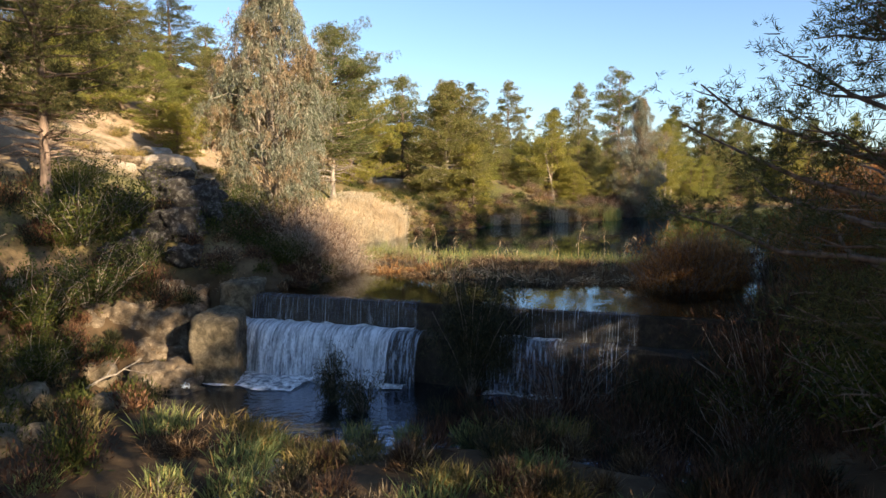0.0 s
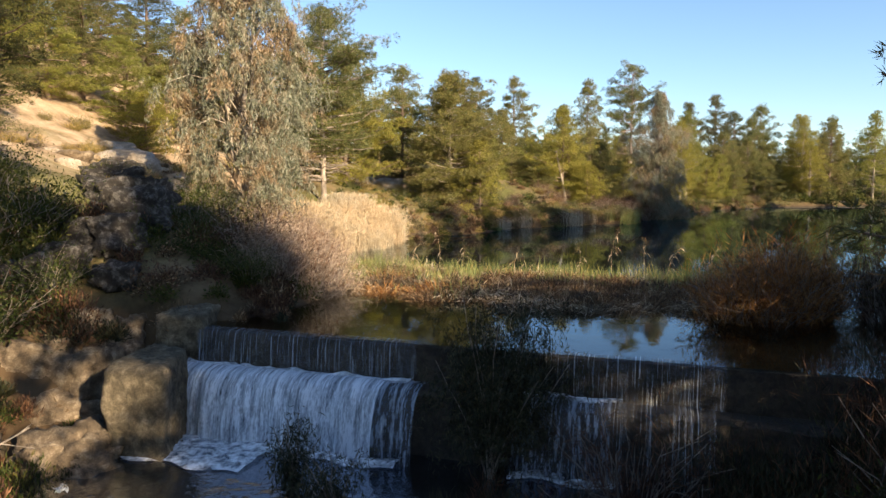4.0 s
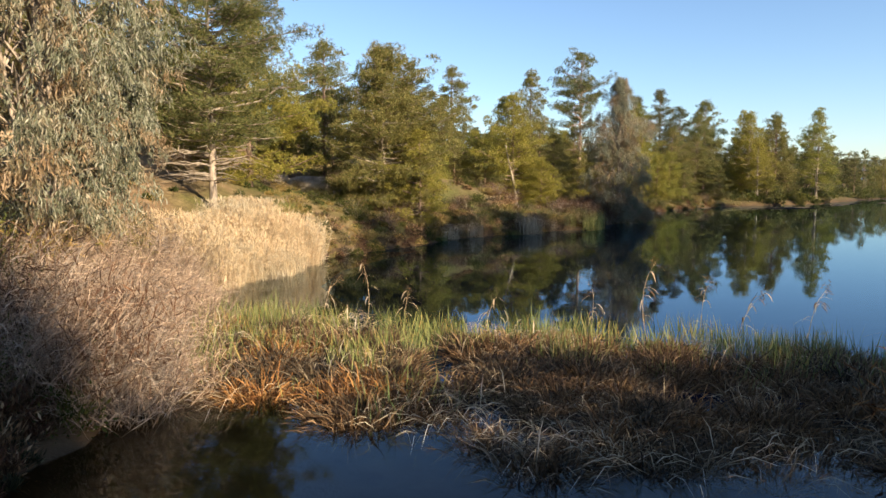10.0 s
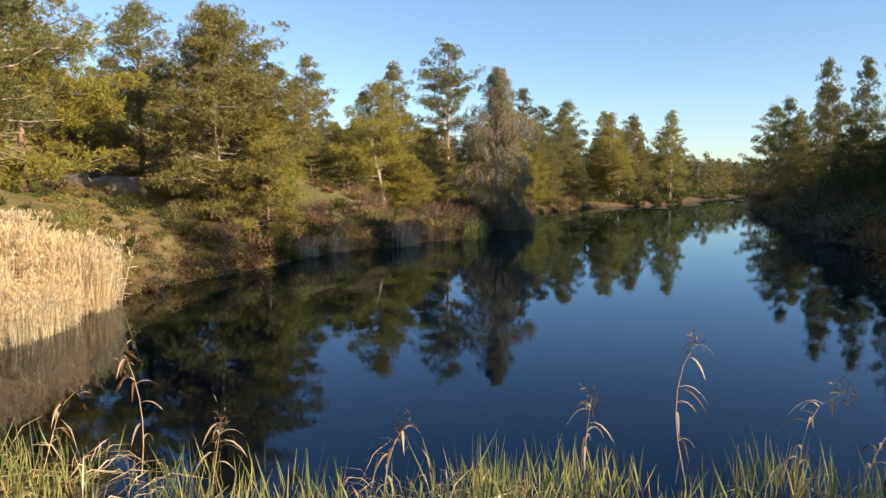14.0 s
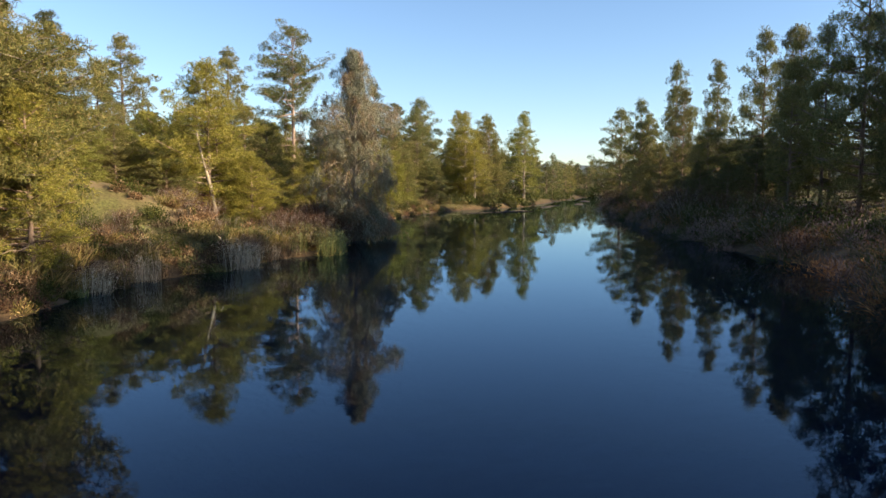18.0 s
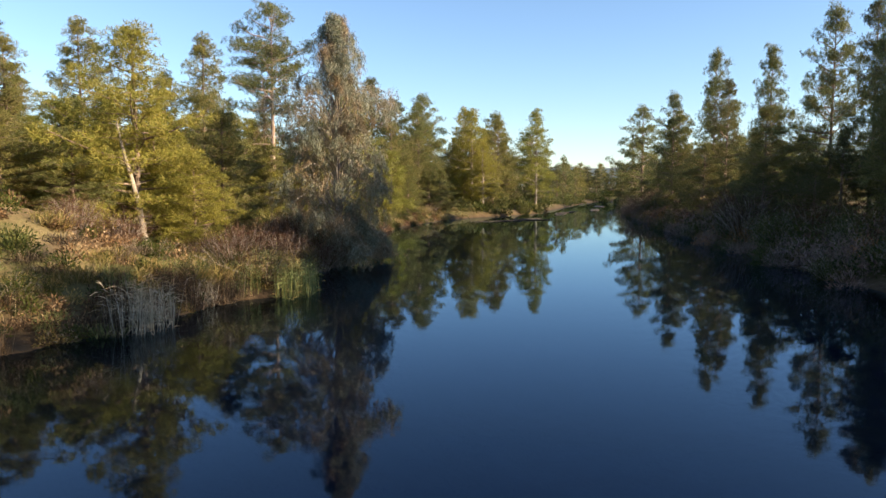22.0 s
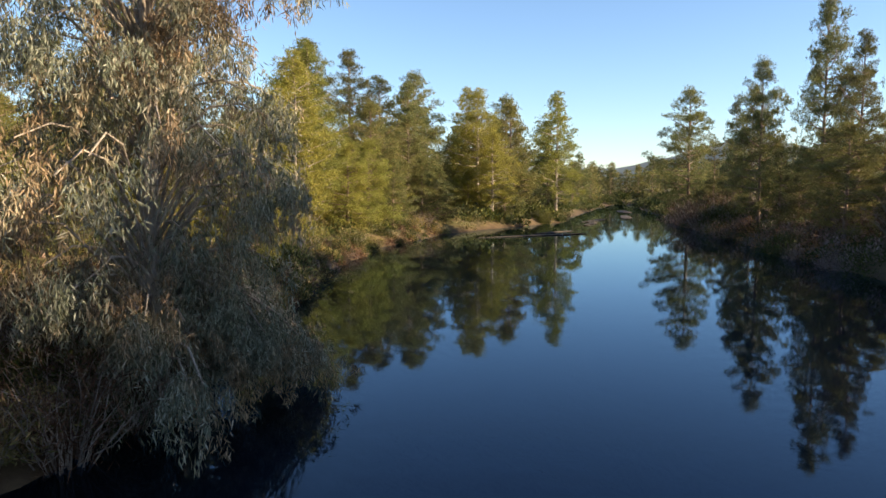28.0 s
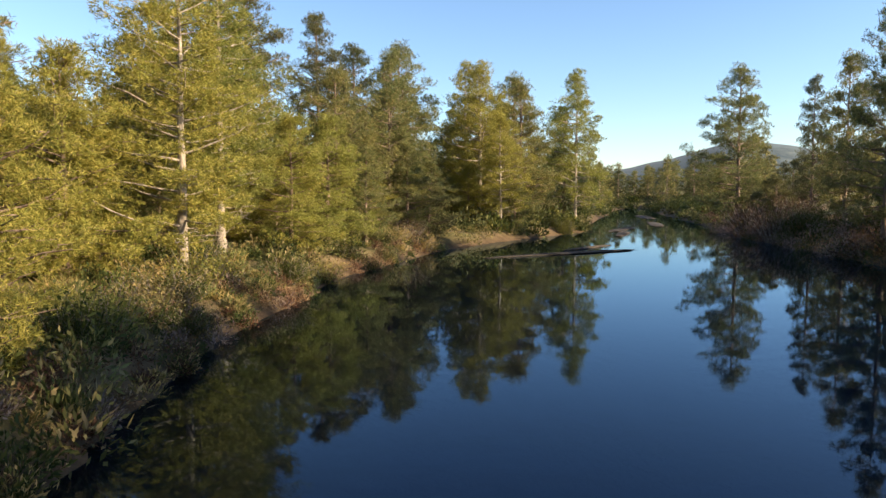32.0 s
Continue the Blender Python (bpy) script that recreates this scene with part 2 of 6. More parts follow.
def water_mat(name, tint, ripple, rough, sheen=(1, 1, 1)):
    m, nt, p = mat(name)
    nt.nodes.remove(p)
    out = nt.nodes["Material Output"]
    tr = nt.nodes.new("ShaderNodeBsdfTransparent")
    tr.inputs[0].default_value = (*tint, 1)
    gl = nt.nodes.new("ShaderNodeBsdfGlossy")
    gl.inputs["Roughness"].default_value = rough
    gl.inputs["Color"].default_value = (*sheen, 1)
    fr = nt.nodes.new("ShaderNodeFresnel")
    fr.inputs["IOR"].default_value = 1.33
    ms = nt.nodes.new("ShaderNodeMixShader")
    a = noise_node(nt, 0.8, 3, 0.5)
    b = noise_node(nt, 5.0, 3, 0.5)
    sm = nt.nodes.new("ShaderNodeMath")
    sm.operation = "MULTIPLY_ADD"
    link(nt, b, sm.inputs[0])
    sm.inputs[1].default_value = 0.25
    link(nt, a, sm.inputs[2])
    bp = nt.nodes.new("ShaderNodeBump")
    bp.inputs["Strength"].default_value = ripple
    bp.inputs["Distance"].default_value = 0.05
    link(nt, sm.outputs[0], bp.inputs["Height"])
    link(nt, bp.outputs[0], gl.inputs["Normal"])
    link(nt, bp.outputs[0], fr.inputs["Normal"])
    link(nt, fr.outputs[0], ms.inputs[0])
    link(nt, tr.outputs[0], ms.inputs[1])
    link(nt, gl.outputs[0], ms.inputs[2])
    link(nt, ms.outputs[0], out.inputs[0])
    return m


POND = water_mat("pond_water", (0.22, 0.36, 0.60), 0.035, 0.012, (0.66, 0.83, 1.0))
FOREBAY = water_mat("shallow_brown_water", (0.72, 0.60, 0.42), 0.06, 0.012, (0.82, 0.92, 1.0))
STREAM = water_mat("stream_water", (0.26, 0.21, 0.14), 1.6, 0.12, (0.42, 0.47, 0.56))


def fall_mat(name, dim, bright, lo, hi, fine, drop, lead=0.5, gusts=0.0):
    """Falling water: strands of foam along the fall, broken into beads and gusts, with clear gaps between them."""
    m, nt, p = mat(name)
    f = noise_node(nt, 1.0, 5, 0.65, coord="UV", stretch=(fine, drop, 1))
    g = noise_node(nt, 1.0, 6, 0.75, coord="UV", stretch=(fine * 3.5, drop * 7, 1))
    h = noise_node(nt, 1.0, 3, 0.6, coord="UV", stretch=(fine * 0.22, drop * 0.8, 1))
    mul = nt.nodes.new("ShaderNodeMath")
    mul.operation = "MULTIPLY_ADD"
    link(nt, g, mul.inputs[0])
    mul.inputs[1].default_value = lead
    link(nt, f, mul.inputs[2])
    wide = nt.nodes.new("ShaderNodeMath")
    wide.operation = "MULTIPLY_ADD"
    link(nt, h, wide.inputs[0])
    wide.inputs[1].default_value = gusts
    link(nt, mul.outputs[0], wide.inputs[2])
    mr = nt.nodes.new("ShaderNodeMapRange")
    mr.inputs["From Min"].default_value, mr.inputs["From Max"].default_value = lo, hi
    link(nt, wide.outputs[0], mr.inputs["Value"])
    link(nt, ramp(nt, mr.outputs[0], [(0.0, dim), (1.0, bright)]), p.inputs["Base Color"])
    p.inputs["Roughness"].default_value = 0.35
    bump(nt, wide.outputs[0], 0.7, 0.06, p)
    link(nt, mr.outputs[0], p.inputs["Alpha"])
    return m


FALL_THIN = fall_mat("thin_falling_water", (0.08, 0.09, 0.10), (0.52, 0.55, 0.58), 0.68, 0.98, 60, 0.30)
FALL_MID = fall_mat("broken_falling_water", (0.16, 0.20, 0.27), (0.62, 0.68, 0.76), 0.58, 1.02, 36, 1.5)
FALL_FOAM = fall_mat("foaming_falling_water", (0.22, 0.30, 0.42), (0.86, 0.90, 0.95), 0.74, 1.26, 30, 1.3, 0.75, 0.55)


def foam_mat():
    m, nt, p = mat("foam")
    f = noise_node(nt, 3.5, 6, 0.7)
    mr = nt.nodes.new("ShaderNodeMapRange")
    mr.inputs["From Min"].default_value, mr.inputs["From Max"].default_value = 0.36, 0.60
    link(nt, f, mr.inputs["Value"])
    p.inputs["Base Color"].default_value = (0.85, 0.87, 0.88, 1)
    p.inputs["Roughness"].default_value = 0.6
    link(nt, mr.outputs[0], p.inputs["Alpha"])
    return m


FOAM = foam_mat()


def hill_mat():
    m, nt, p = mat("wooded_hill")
    # woodland colours shifted to blue-grey, painting in the haze of distance
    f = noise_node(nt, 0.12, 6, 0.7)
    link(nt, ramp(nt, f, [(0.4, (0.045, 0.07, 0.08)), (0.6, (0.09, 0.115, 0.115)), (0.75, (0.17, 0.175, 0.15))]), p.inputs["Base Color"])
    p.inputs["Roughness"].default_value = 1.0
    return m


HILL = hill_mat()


# ---------------------------------------------------------------- mesh helpers
def np_mesh(name, verts, faces):
    """A mesh from arrays; all faces have the same number of corners."""
    me = bpy.data.meshes.new(name)
    verts = np.asarray(verts, dtype=np.float32)
    faces = np.asarray(faces, dtype=np.int32)
    n, k = faces.shape
    me.vertices.add(len(verts))
    me.vertices.foreach_set("co", verts.ravel())
    me.loops.add(n * k)
    me.loops.foreach_set("vertex_index", faces.ravel())
    me.polygons.add(n)
    me.polygons.foreach_set("loop_start", np.arange(0, n * k, k, dtype=np.int32))
    me.update(calc_edges=True)
    return me


def thing(name, x=0, y=0, z=0, label="", category="", group="", kind=""):
    ob = new(name)
    ob.location = (x, y, z)
    ob.empty_display_size = 0.2
    return tagged(ob, label, category, group, kind)


def part_np(name, verts, faces, material, parent, label="", smooth=False, kind=""):
    me = np_mesh(name, verts, faces)
    me.materials.append(material)
    if smooth:
        me.polygons.foreach_set("use_smooth", np.ones(len(me.polygons), dtype=bool))
    ob = new(name, me)
    ob.parent = parent
    return tagged(ob, label, kind=kind)


def part(name, bm, material, parent, label="", smooth=False):
    me = bpy.data.meshes.new(name)
    bm.to_mesh(me)
    bm.free()
    me.materials.append(material)
    if smooth:
        for poly in me.polygons:
            poly.use_smooth = True
    ob = new(name, me)
    ob.parent = parent
    if label:
        tagged(ob, label)
    return ob


def unit(v):
    return v / np.maximum(np.linalg.norm(v, axis=-1, keepdims=True), 1e-9)


def tubes(lines, sides=6):
    """Tapered tubes along polylines: a list of (points, radii). Returns vertices and quads."""
    vs, fs, o = [], [], 0
    ang = np.linspace(0, 2 * np.pi, sides, endpoint=False)
    for pts, rad in lines:
        pts, rad = np.asarray(pts, float), np.asarray(rad, float)
        d = unit(np.gradient(pts, axis=0))
        ref = np.where(np.abs(d[:, 2:3]) > 0.9, [[1.0, 0, 0]], [[0, 0, 1.0]])
        a = unit(np.cross(d, ref))
        b = np.cross(d, a)
        ring = pts[:, None, :] + rad[:, None, None] * (np.cos(ang)[None, :, None] * a[:, None, :] + np.sin(ang)[None, :, None] * b[:, None, :])
        vs.append(ring.reshape(-1, 3))
        n = len(pts)
        i = np.arange(n - 1)[:, None] * sides
        j = np.arange(sides)[None, :]
        k = (j + 1) % sides
        fs.append(np.stack([i + j, i + k, i + sides + k, i + sides + j], -1).reshape(-1, 4) + o)
        o += n * sides
    return np.concatenate(vs), np.concatenate(fs)


def blades(base, way, length, width, rng, bend=0.0):
    """Leaf diamonds from base along way: one quad each."""
    n = len(base)
    way = unit(way)
    side = unit(np.cross(way, rng.normal(size=(n, 3))))
    length = np.broadcast_to(length, (n,))[:, None]
    width = np.broadcast_to(width, (n,))[:, None]
    mid = base + way * length * 0.45
    tip = base + way * length
    tip[:, 2] -= bend * length[:, 0]
    v = np.stack([base, mid + side * width / 2, tip, mid - side * width / 2], 1).reshape(-1, 3)
    return v, np.arange(n * 4).reshape(-1, 4)


def join(*parts_):
    vs, fs, o = [], [], 0
    for v, f in parts_:
        vs.append(v)
        fs.append(f + o)
        o += len(v)
    return np.concatenate(vs), np.concatenate(fs)


# ---------------------------------------------------------------- plan of the shore
LEFT_SHORE = [(-4.9, 15.2), (-3.9, 16.3), (-2.6, 17.7), (-1.9, 19.6), (-2.2, 23), (-2.8, 28), (-2.5, 34), (-1.6, 37.3), (0.7, 40.4), (1.5, 43),
              (3.3, 45.2), (6.0, 48.2), (8.6, 50.8), (10.0, 53.2), (12.2, 55.6), (17.3, 57.9), (20.8, 61.0), (24.4, 61.7), (25.4, 65.0), (27.4, 67.2),
              (30.4, 69.8), (33.9, 75.0), (36.9, 78.8), (40.4, 83.2), (45.2, 90.6), (49.9, 95.7), (56.0, 102.2), (67.8, 110.8), (78.0, 115.5),
              (97.0, 121.6), (110, 132.5), (135, 151), (165, 172), (200, 196)]
RIGHT_SHORE = [(206, 190), (165, 162), (137, 137), (124, 125.5), (110, 113.5), (96, 100), (79, 83.5), (67, 71.5), (55, 59), (46.5, 50), (39.5, 39.5), (28, 31), (19, 23), (14.2, 16), (12.2, 11.4), (9.6, 9.1)]
LIP_A, LIP_B = np.array([-4.75, 15.5]), np.array([9.9, 9.05])
LIP_U = (LIP_B - LIP_A) / np.linalg.norm(LIP_B - LIP_A)
LIP_N = np.array([LIP_U[1], -LIP_U[0]])      # downstream


def seg_dist(px, py, line):
    best = np.full(px.shape, 1e9)
    for (ax, ay), (bx, by) in zip(line[:-1], line[1:]):
        dx, dy = bx - ax, by - ay
        t = np.clip(((px - ax) * dx + (py - ay) * dy) / (dx * dx + dy * dy), 0, 1)
        best = np.minimum(best, np.hypot(px - ax - t * dx, py - ay - t * dy))
    return best


def inside(px, py, poly):
    r = np.zeros(px.shape, bool)
    for (ax, ay), (bx, by) in zip(poly, poly[1:] + poly[:1]):
        c = ((ay > py) != (by > py)) & (px < (bx - ax) * (py - ay) / (by - ay + 1e-12) + ax)
        r ^= c
    return r


def fbm(x, y, scale, seed, octaves=4):
    """Smooth value noise on arrays, about -1 to 1."""
    out, amp, tot = np.zeros(np.shape(x)), 1.0, 0.0
    for o in range(octaves):
        fx, fy = np.asarray(x) / scale + seed * 17.3 + o * 5.1, np.asarray(y) / scale - seed * 9.7 + o * 3.3
        ix, iy = np.floor(fx).astype(np.int64), np.floor(fy).astype(np.int64)
        ux, uy = fx - ix, fy - iy
        ux, uy = ux * ux * (3 - 2 * ux), uy * uy * (3 - 2 * uy)

        def h(a, b):
            n = (a * 374761393 + b * 668265263 + seed * 1442695) & 0x7FFFFFFF
            n = ((n ^ (n >> 13)) * 1274126177) & 0x7FFFFFFF
            return (n ^ (n >> 16)) % 100003 / 50001.5 - 1
        v = (h(ix, iy) * (1 - ux) + h(ix + 1, iy) * ux) * (1 - uy) + (h(ix, iy + 1) * (1 - ux) + h(ix + 1, iy + 1) * ux) * uy
        out += amp * v
        tot += amp
        amp *= 0.5
        scale *= 0.5
    return out / tot


POND_POLY = LEFT_SHORE + RIGHT_SHORE


def smooth01(v):
    v = np.clip(v, 0, 1)
    return v * v * (3 - 2 * v)


def height(x, y):
    """Height of the ground, on arrays."""
    x, y = np.asarray(x, float), np.asarray(y, float)
    wob = 0.6 * fbm(x, y, 3.0, 3, 2)
    dl = seg_dist(x, y, LEFT_SHORE)
    dr = seg_dist(x, y, RIGHT_SHORE)
    ins = inside(x, y, POND_POLY)
    d = np.minimum(dl, dr)
    lipd = -((x - LIP_A[0]) * LIP_N[0] + (y - LIP_A[1]) * LIP_N[1])
    bed = -0.25 - np.minimum(d, 12) * 0.2 * smooth01((lipd - 1) / 12)
    # the left bank: a steep hill near the weir, lower banks further up the water
    along = smooth01((x + y - 38) / 45)
    slope = 0.42 * (1 - along) + 0.11 * along
    top = 22.0 * (1 - along) + 4.0 * along
    e = np.maximum(dl + wob - 0.2, 0)
    left = 0.75 * smooth01(e / 1.6) + top * (1 - np.exp(-slope * np.maximum(e - 0.8, 0) / top)) + 0.9 * fbm(x, y, 9, 5) * smooth01(e / 6)
    left = left + 6.0 * (1 - along) * smooth01((dl - 12) / 20) + 5.5 * along * smooth01((dl - 11) / 18) * (1 - smooth01((x - 22) / 30))
    left = left + 2.4 * np.exp(-(x - 13) ** 2 / 30 - (y - 67) ** 2 / 40) * smooth01(e / 5)
    er = np.maximum(dr + wob - 0.2, 0)
    right = 0.8 * smooth01(er / 2.0) + 7.0 * (1 - np.exp(-0.10 * np.maximum(er - 1, 0) / 7.0)) + 0.5 * fbm(x, y, 11, 6) * smooth01(er / 6)
    mixw = smooth01((dl - dr) / 8 + 0.5)
    out = left * (1 - mixw) + right * mixw
    z = np.where(ins, bed, out)
    # the gorge below the weir
    s = (x - LIP_A[0]) * LIP_U[0] + (y - LIP_A[1]) * LIP_U[1]
    dn = (x - LIP_A[0]) * LIP_N[0] + (y - LIP_A[1]) * LIP_N[1]
    cx = 4.5 + 0.06 * np.maximum(dn, 0)
    half = np.where(s < cx, 5.6, 9.0) + 0.10 * np.maximum(dn, 0)
    off = np.abs(s - cx) - half
    steep = np.where(s < cx, 0.85, 0.5)
    gorge = -2.85 + 0.35 * fbm(x, y, 4, 8) + np.maximum(off, 0) * steep + 0.95 * smooth01((dn - 4.2) / 3) * (1 - 0.6 * np.exp(-((s - 5.6) / 1.1) ** 2))
    hillz = np.where(s < cx, np.minimum(0.35 * np.maximum(off, 0) + 0.5, 14), np.minimum(0.10 * np.maximum(off, 0) + 0.6, 6))
    gorge = np.minimum(gorge, hillz + 0.8 * fbm(x, y, 7, 9))
    w = smooth01((dn + 0.45) / 0.5)
    inner = smooth01((off + 0.5) / 3.0)
    w_bank = smooth01((dn + 3) / 7)
    ww = w * (1 - inner) + w_bank * inner
    z = z * (1 - ww) + gorge * ww
    # far land rolls away to the horizon
    far = smooth01((np.hypot(x - 50, y - 70) - 140) / 200)
    return z + far * 3.0 * fbm(x, y, 120, 12, 2)


def hz(x, y):
    return float(height(np.array([x]), np.array([y]))[0])


def axis(lo, hi, step, reach):
    core = np.arange(lo, hi + step, step)
    grow, s, v = [], step, hi
    while v < reach:
        s *= 1.16
        v += s
        grow.append(v)
    grow = np.array(grow)
    return np.concatenate([(lo - (grow - hi))[::-1], core, grow + (core[-1] - hi)])


# ---------------------------------------------------------------- ground, water, far hills
gx, gy = axis(-24, 104, 0.62, 1600), axis(-14, 134, 0.62, 1600)
GX, GY = np.meshgrid(gx, gy, indexing="ij")
GZ = height(GX, GY)
nx, ny = GX.shape
idx = np.arange(nx * ny).reshape(nx, ny)
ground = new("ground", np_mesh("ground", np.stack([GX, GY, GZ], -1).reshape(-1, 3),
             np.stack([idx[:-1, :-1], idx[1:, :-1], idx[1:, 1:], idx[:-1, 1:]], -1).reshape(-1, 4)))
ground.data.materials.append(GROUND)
ground.data.polygons.foreach_set("use_smooth", np.ones(len(ground.data.polygons), dtype=bool))
tagged(ground, "dry earth banks with sparse grass sloping to the water", "ground", kind="structure")

wa, wb = LIP_A - LIP_U * 1.2, LIP_B + LIP_U * 3.0
up = -LIP_N
BAY = 7.5       # width of the clear shallow water between the weir and the reed bed
shallow = [wa, wb, wb + LIP_U * 6 + up * BAY, wa - LIP_U * 6 + up * BAY]
deep_part = [wb + LIP_U * 40 + up * 10, np.array([320, 150]), np.array([320, 330]), np.array([100, 330]), wa + up * 30 - LIP_U * 6]
bm = bmesh.new()
near = [bm.verts.new((c[0], c[1], 0.0)) for c in shallow]
turn_off = shallow[3] + LIP_U * ((1.6 - shallow[3][0]) / LIP_U[0])
margin = [bm.verts.new((*c, 0.0)) for c in (turn_off, (2.4, 28.0), (1.4, 34.0), (2.4, 38.5), (4.8, 42.8), (7.0, 46.6))]      # edge of the brown shallows under the left bank
far = [bm.verts.new((c[0], c[1], 0.0)) for c in deep_part]
for ring in ([near[0], near[1], near[2], margin[0], near[3]], [near[3]] + margin + [far[-1]]):
    face = bm.faces.new(ring)
    face.material_index = 1
fan = far[:4] + margin[:0:-1] + [margin[0]]
for p, q in zip(fan[:-1], fan[1:]):
    bm.faces.new((near[2], p, q))
bm.faces.new((far[3], far[4], margin[-1]))
bmesh.ops.triangulate(bm, faces=bm.faces[:])
pond = part("water", bm, POND, None)
pond.data.materials.append(FOREBAY)
tagged(pond, "still blue pond reflecting the trees and sky", "pond", kind="structure")

bm = bmesh.new()
pool = [LIP_A + LIP_U * a + LIP_N * b for a, b in ((-0.6, 0.2), (15.5, 0.2), (17, 26), (-3, 26))]
bm.faces.new([bm.verts.new((c[0], c[1], -2.35)) for c in pool])
stream = part("stream", bm, STREAM, None)
tagged(stream, "dark rippled stream below the weir", "stream", kind="structure")

# a wooded ridge far off, with the haze of distance in its colour
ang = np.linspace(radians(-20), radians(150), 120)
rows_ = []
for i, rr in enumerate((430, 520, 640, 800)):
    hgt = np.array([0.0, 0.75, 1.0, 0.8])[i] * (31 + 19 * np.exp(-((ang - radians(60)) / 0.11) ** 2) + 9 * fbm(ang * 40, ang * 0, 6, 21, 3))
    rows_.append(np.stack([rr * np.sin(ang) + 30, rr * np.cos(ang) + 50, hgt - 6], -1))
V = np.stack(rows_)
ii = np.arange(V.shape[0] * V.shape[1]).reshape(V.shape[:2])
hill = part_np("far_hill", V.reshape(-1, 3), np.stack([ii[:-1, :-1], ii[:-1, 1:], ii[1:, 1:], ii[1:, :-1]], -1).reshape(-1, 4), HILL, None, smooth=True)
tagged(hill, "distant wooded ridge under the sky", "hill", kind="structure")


# ---------------------------------------------------------------- trees
def crown_shape(style, f):
    """Relative reach of the branches at fraction f of the crown's height, 0 at its foot."""
    if style == "cone":
        return (1 - f) ** 0.8 * (0.55 + 0.45 * min(1, f * 6)) + 0.05
    if style == "tall":
        return 0.35 + 0.65 * math.sin(math.pi * min(1, 0.12 + f * 0.86)) * (1 - 0.35 * f)
    if style == "bushy":
        return (0.50 + 0.50 * math.sin(math.pi * (0.15 + 0.8 * f))) * (1 - 0.86 * f ** 2.4)
    return (0.30 + 0.70 * math.sin(math.pi * (0.12 + 0.76 * f)) ** 0.8) * (1 - 0.84 * f ** 2.6)


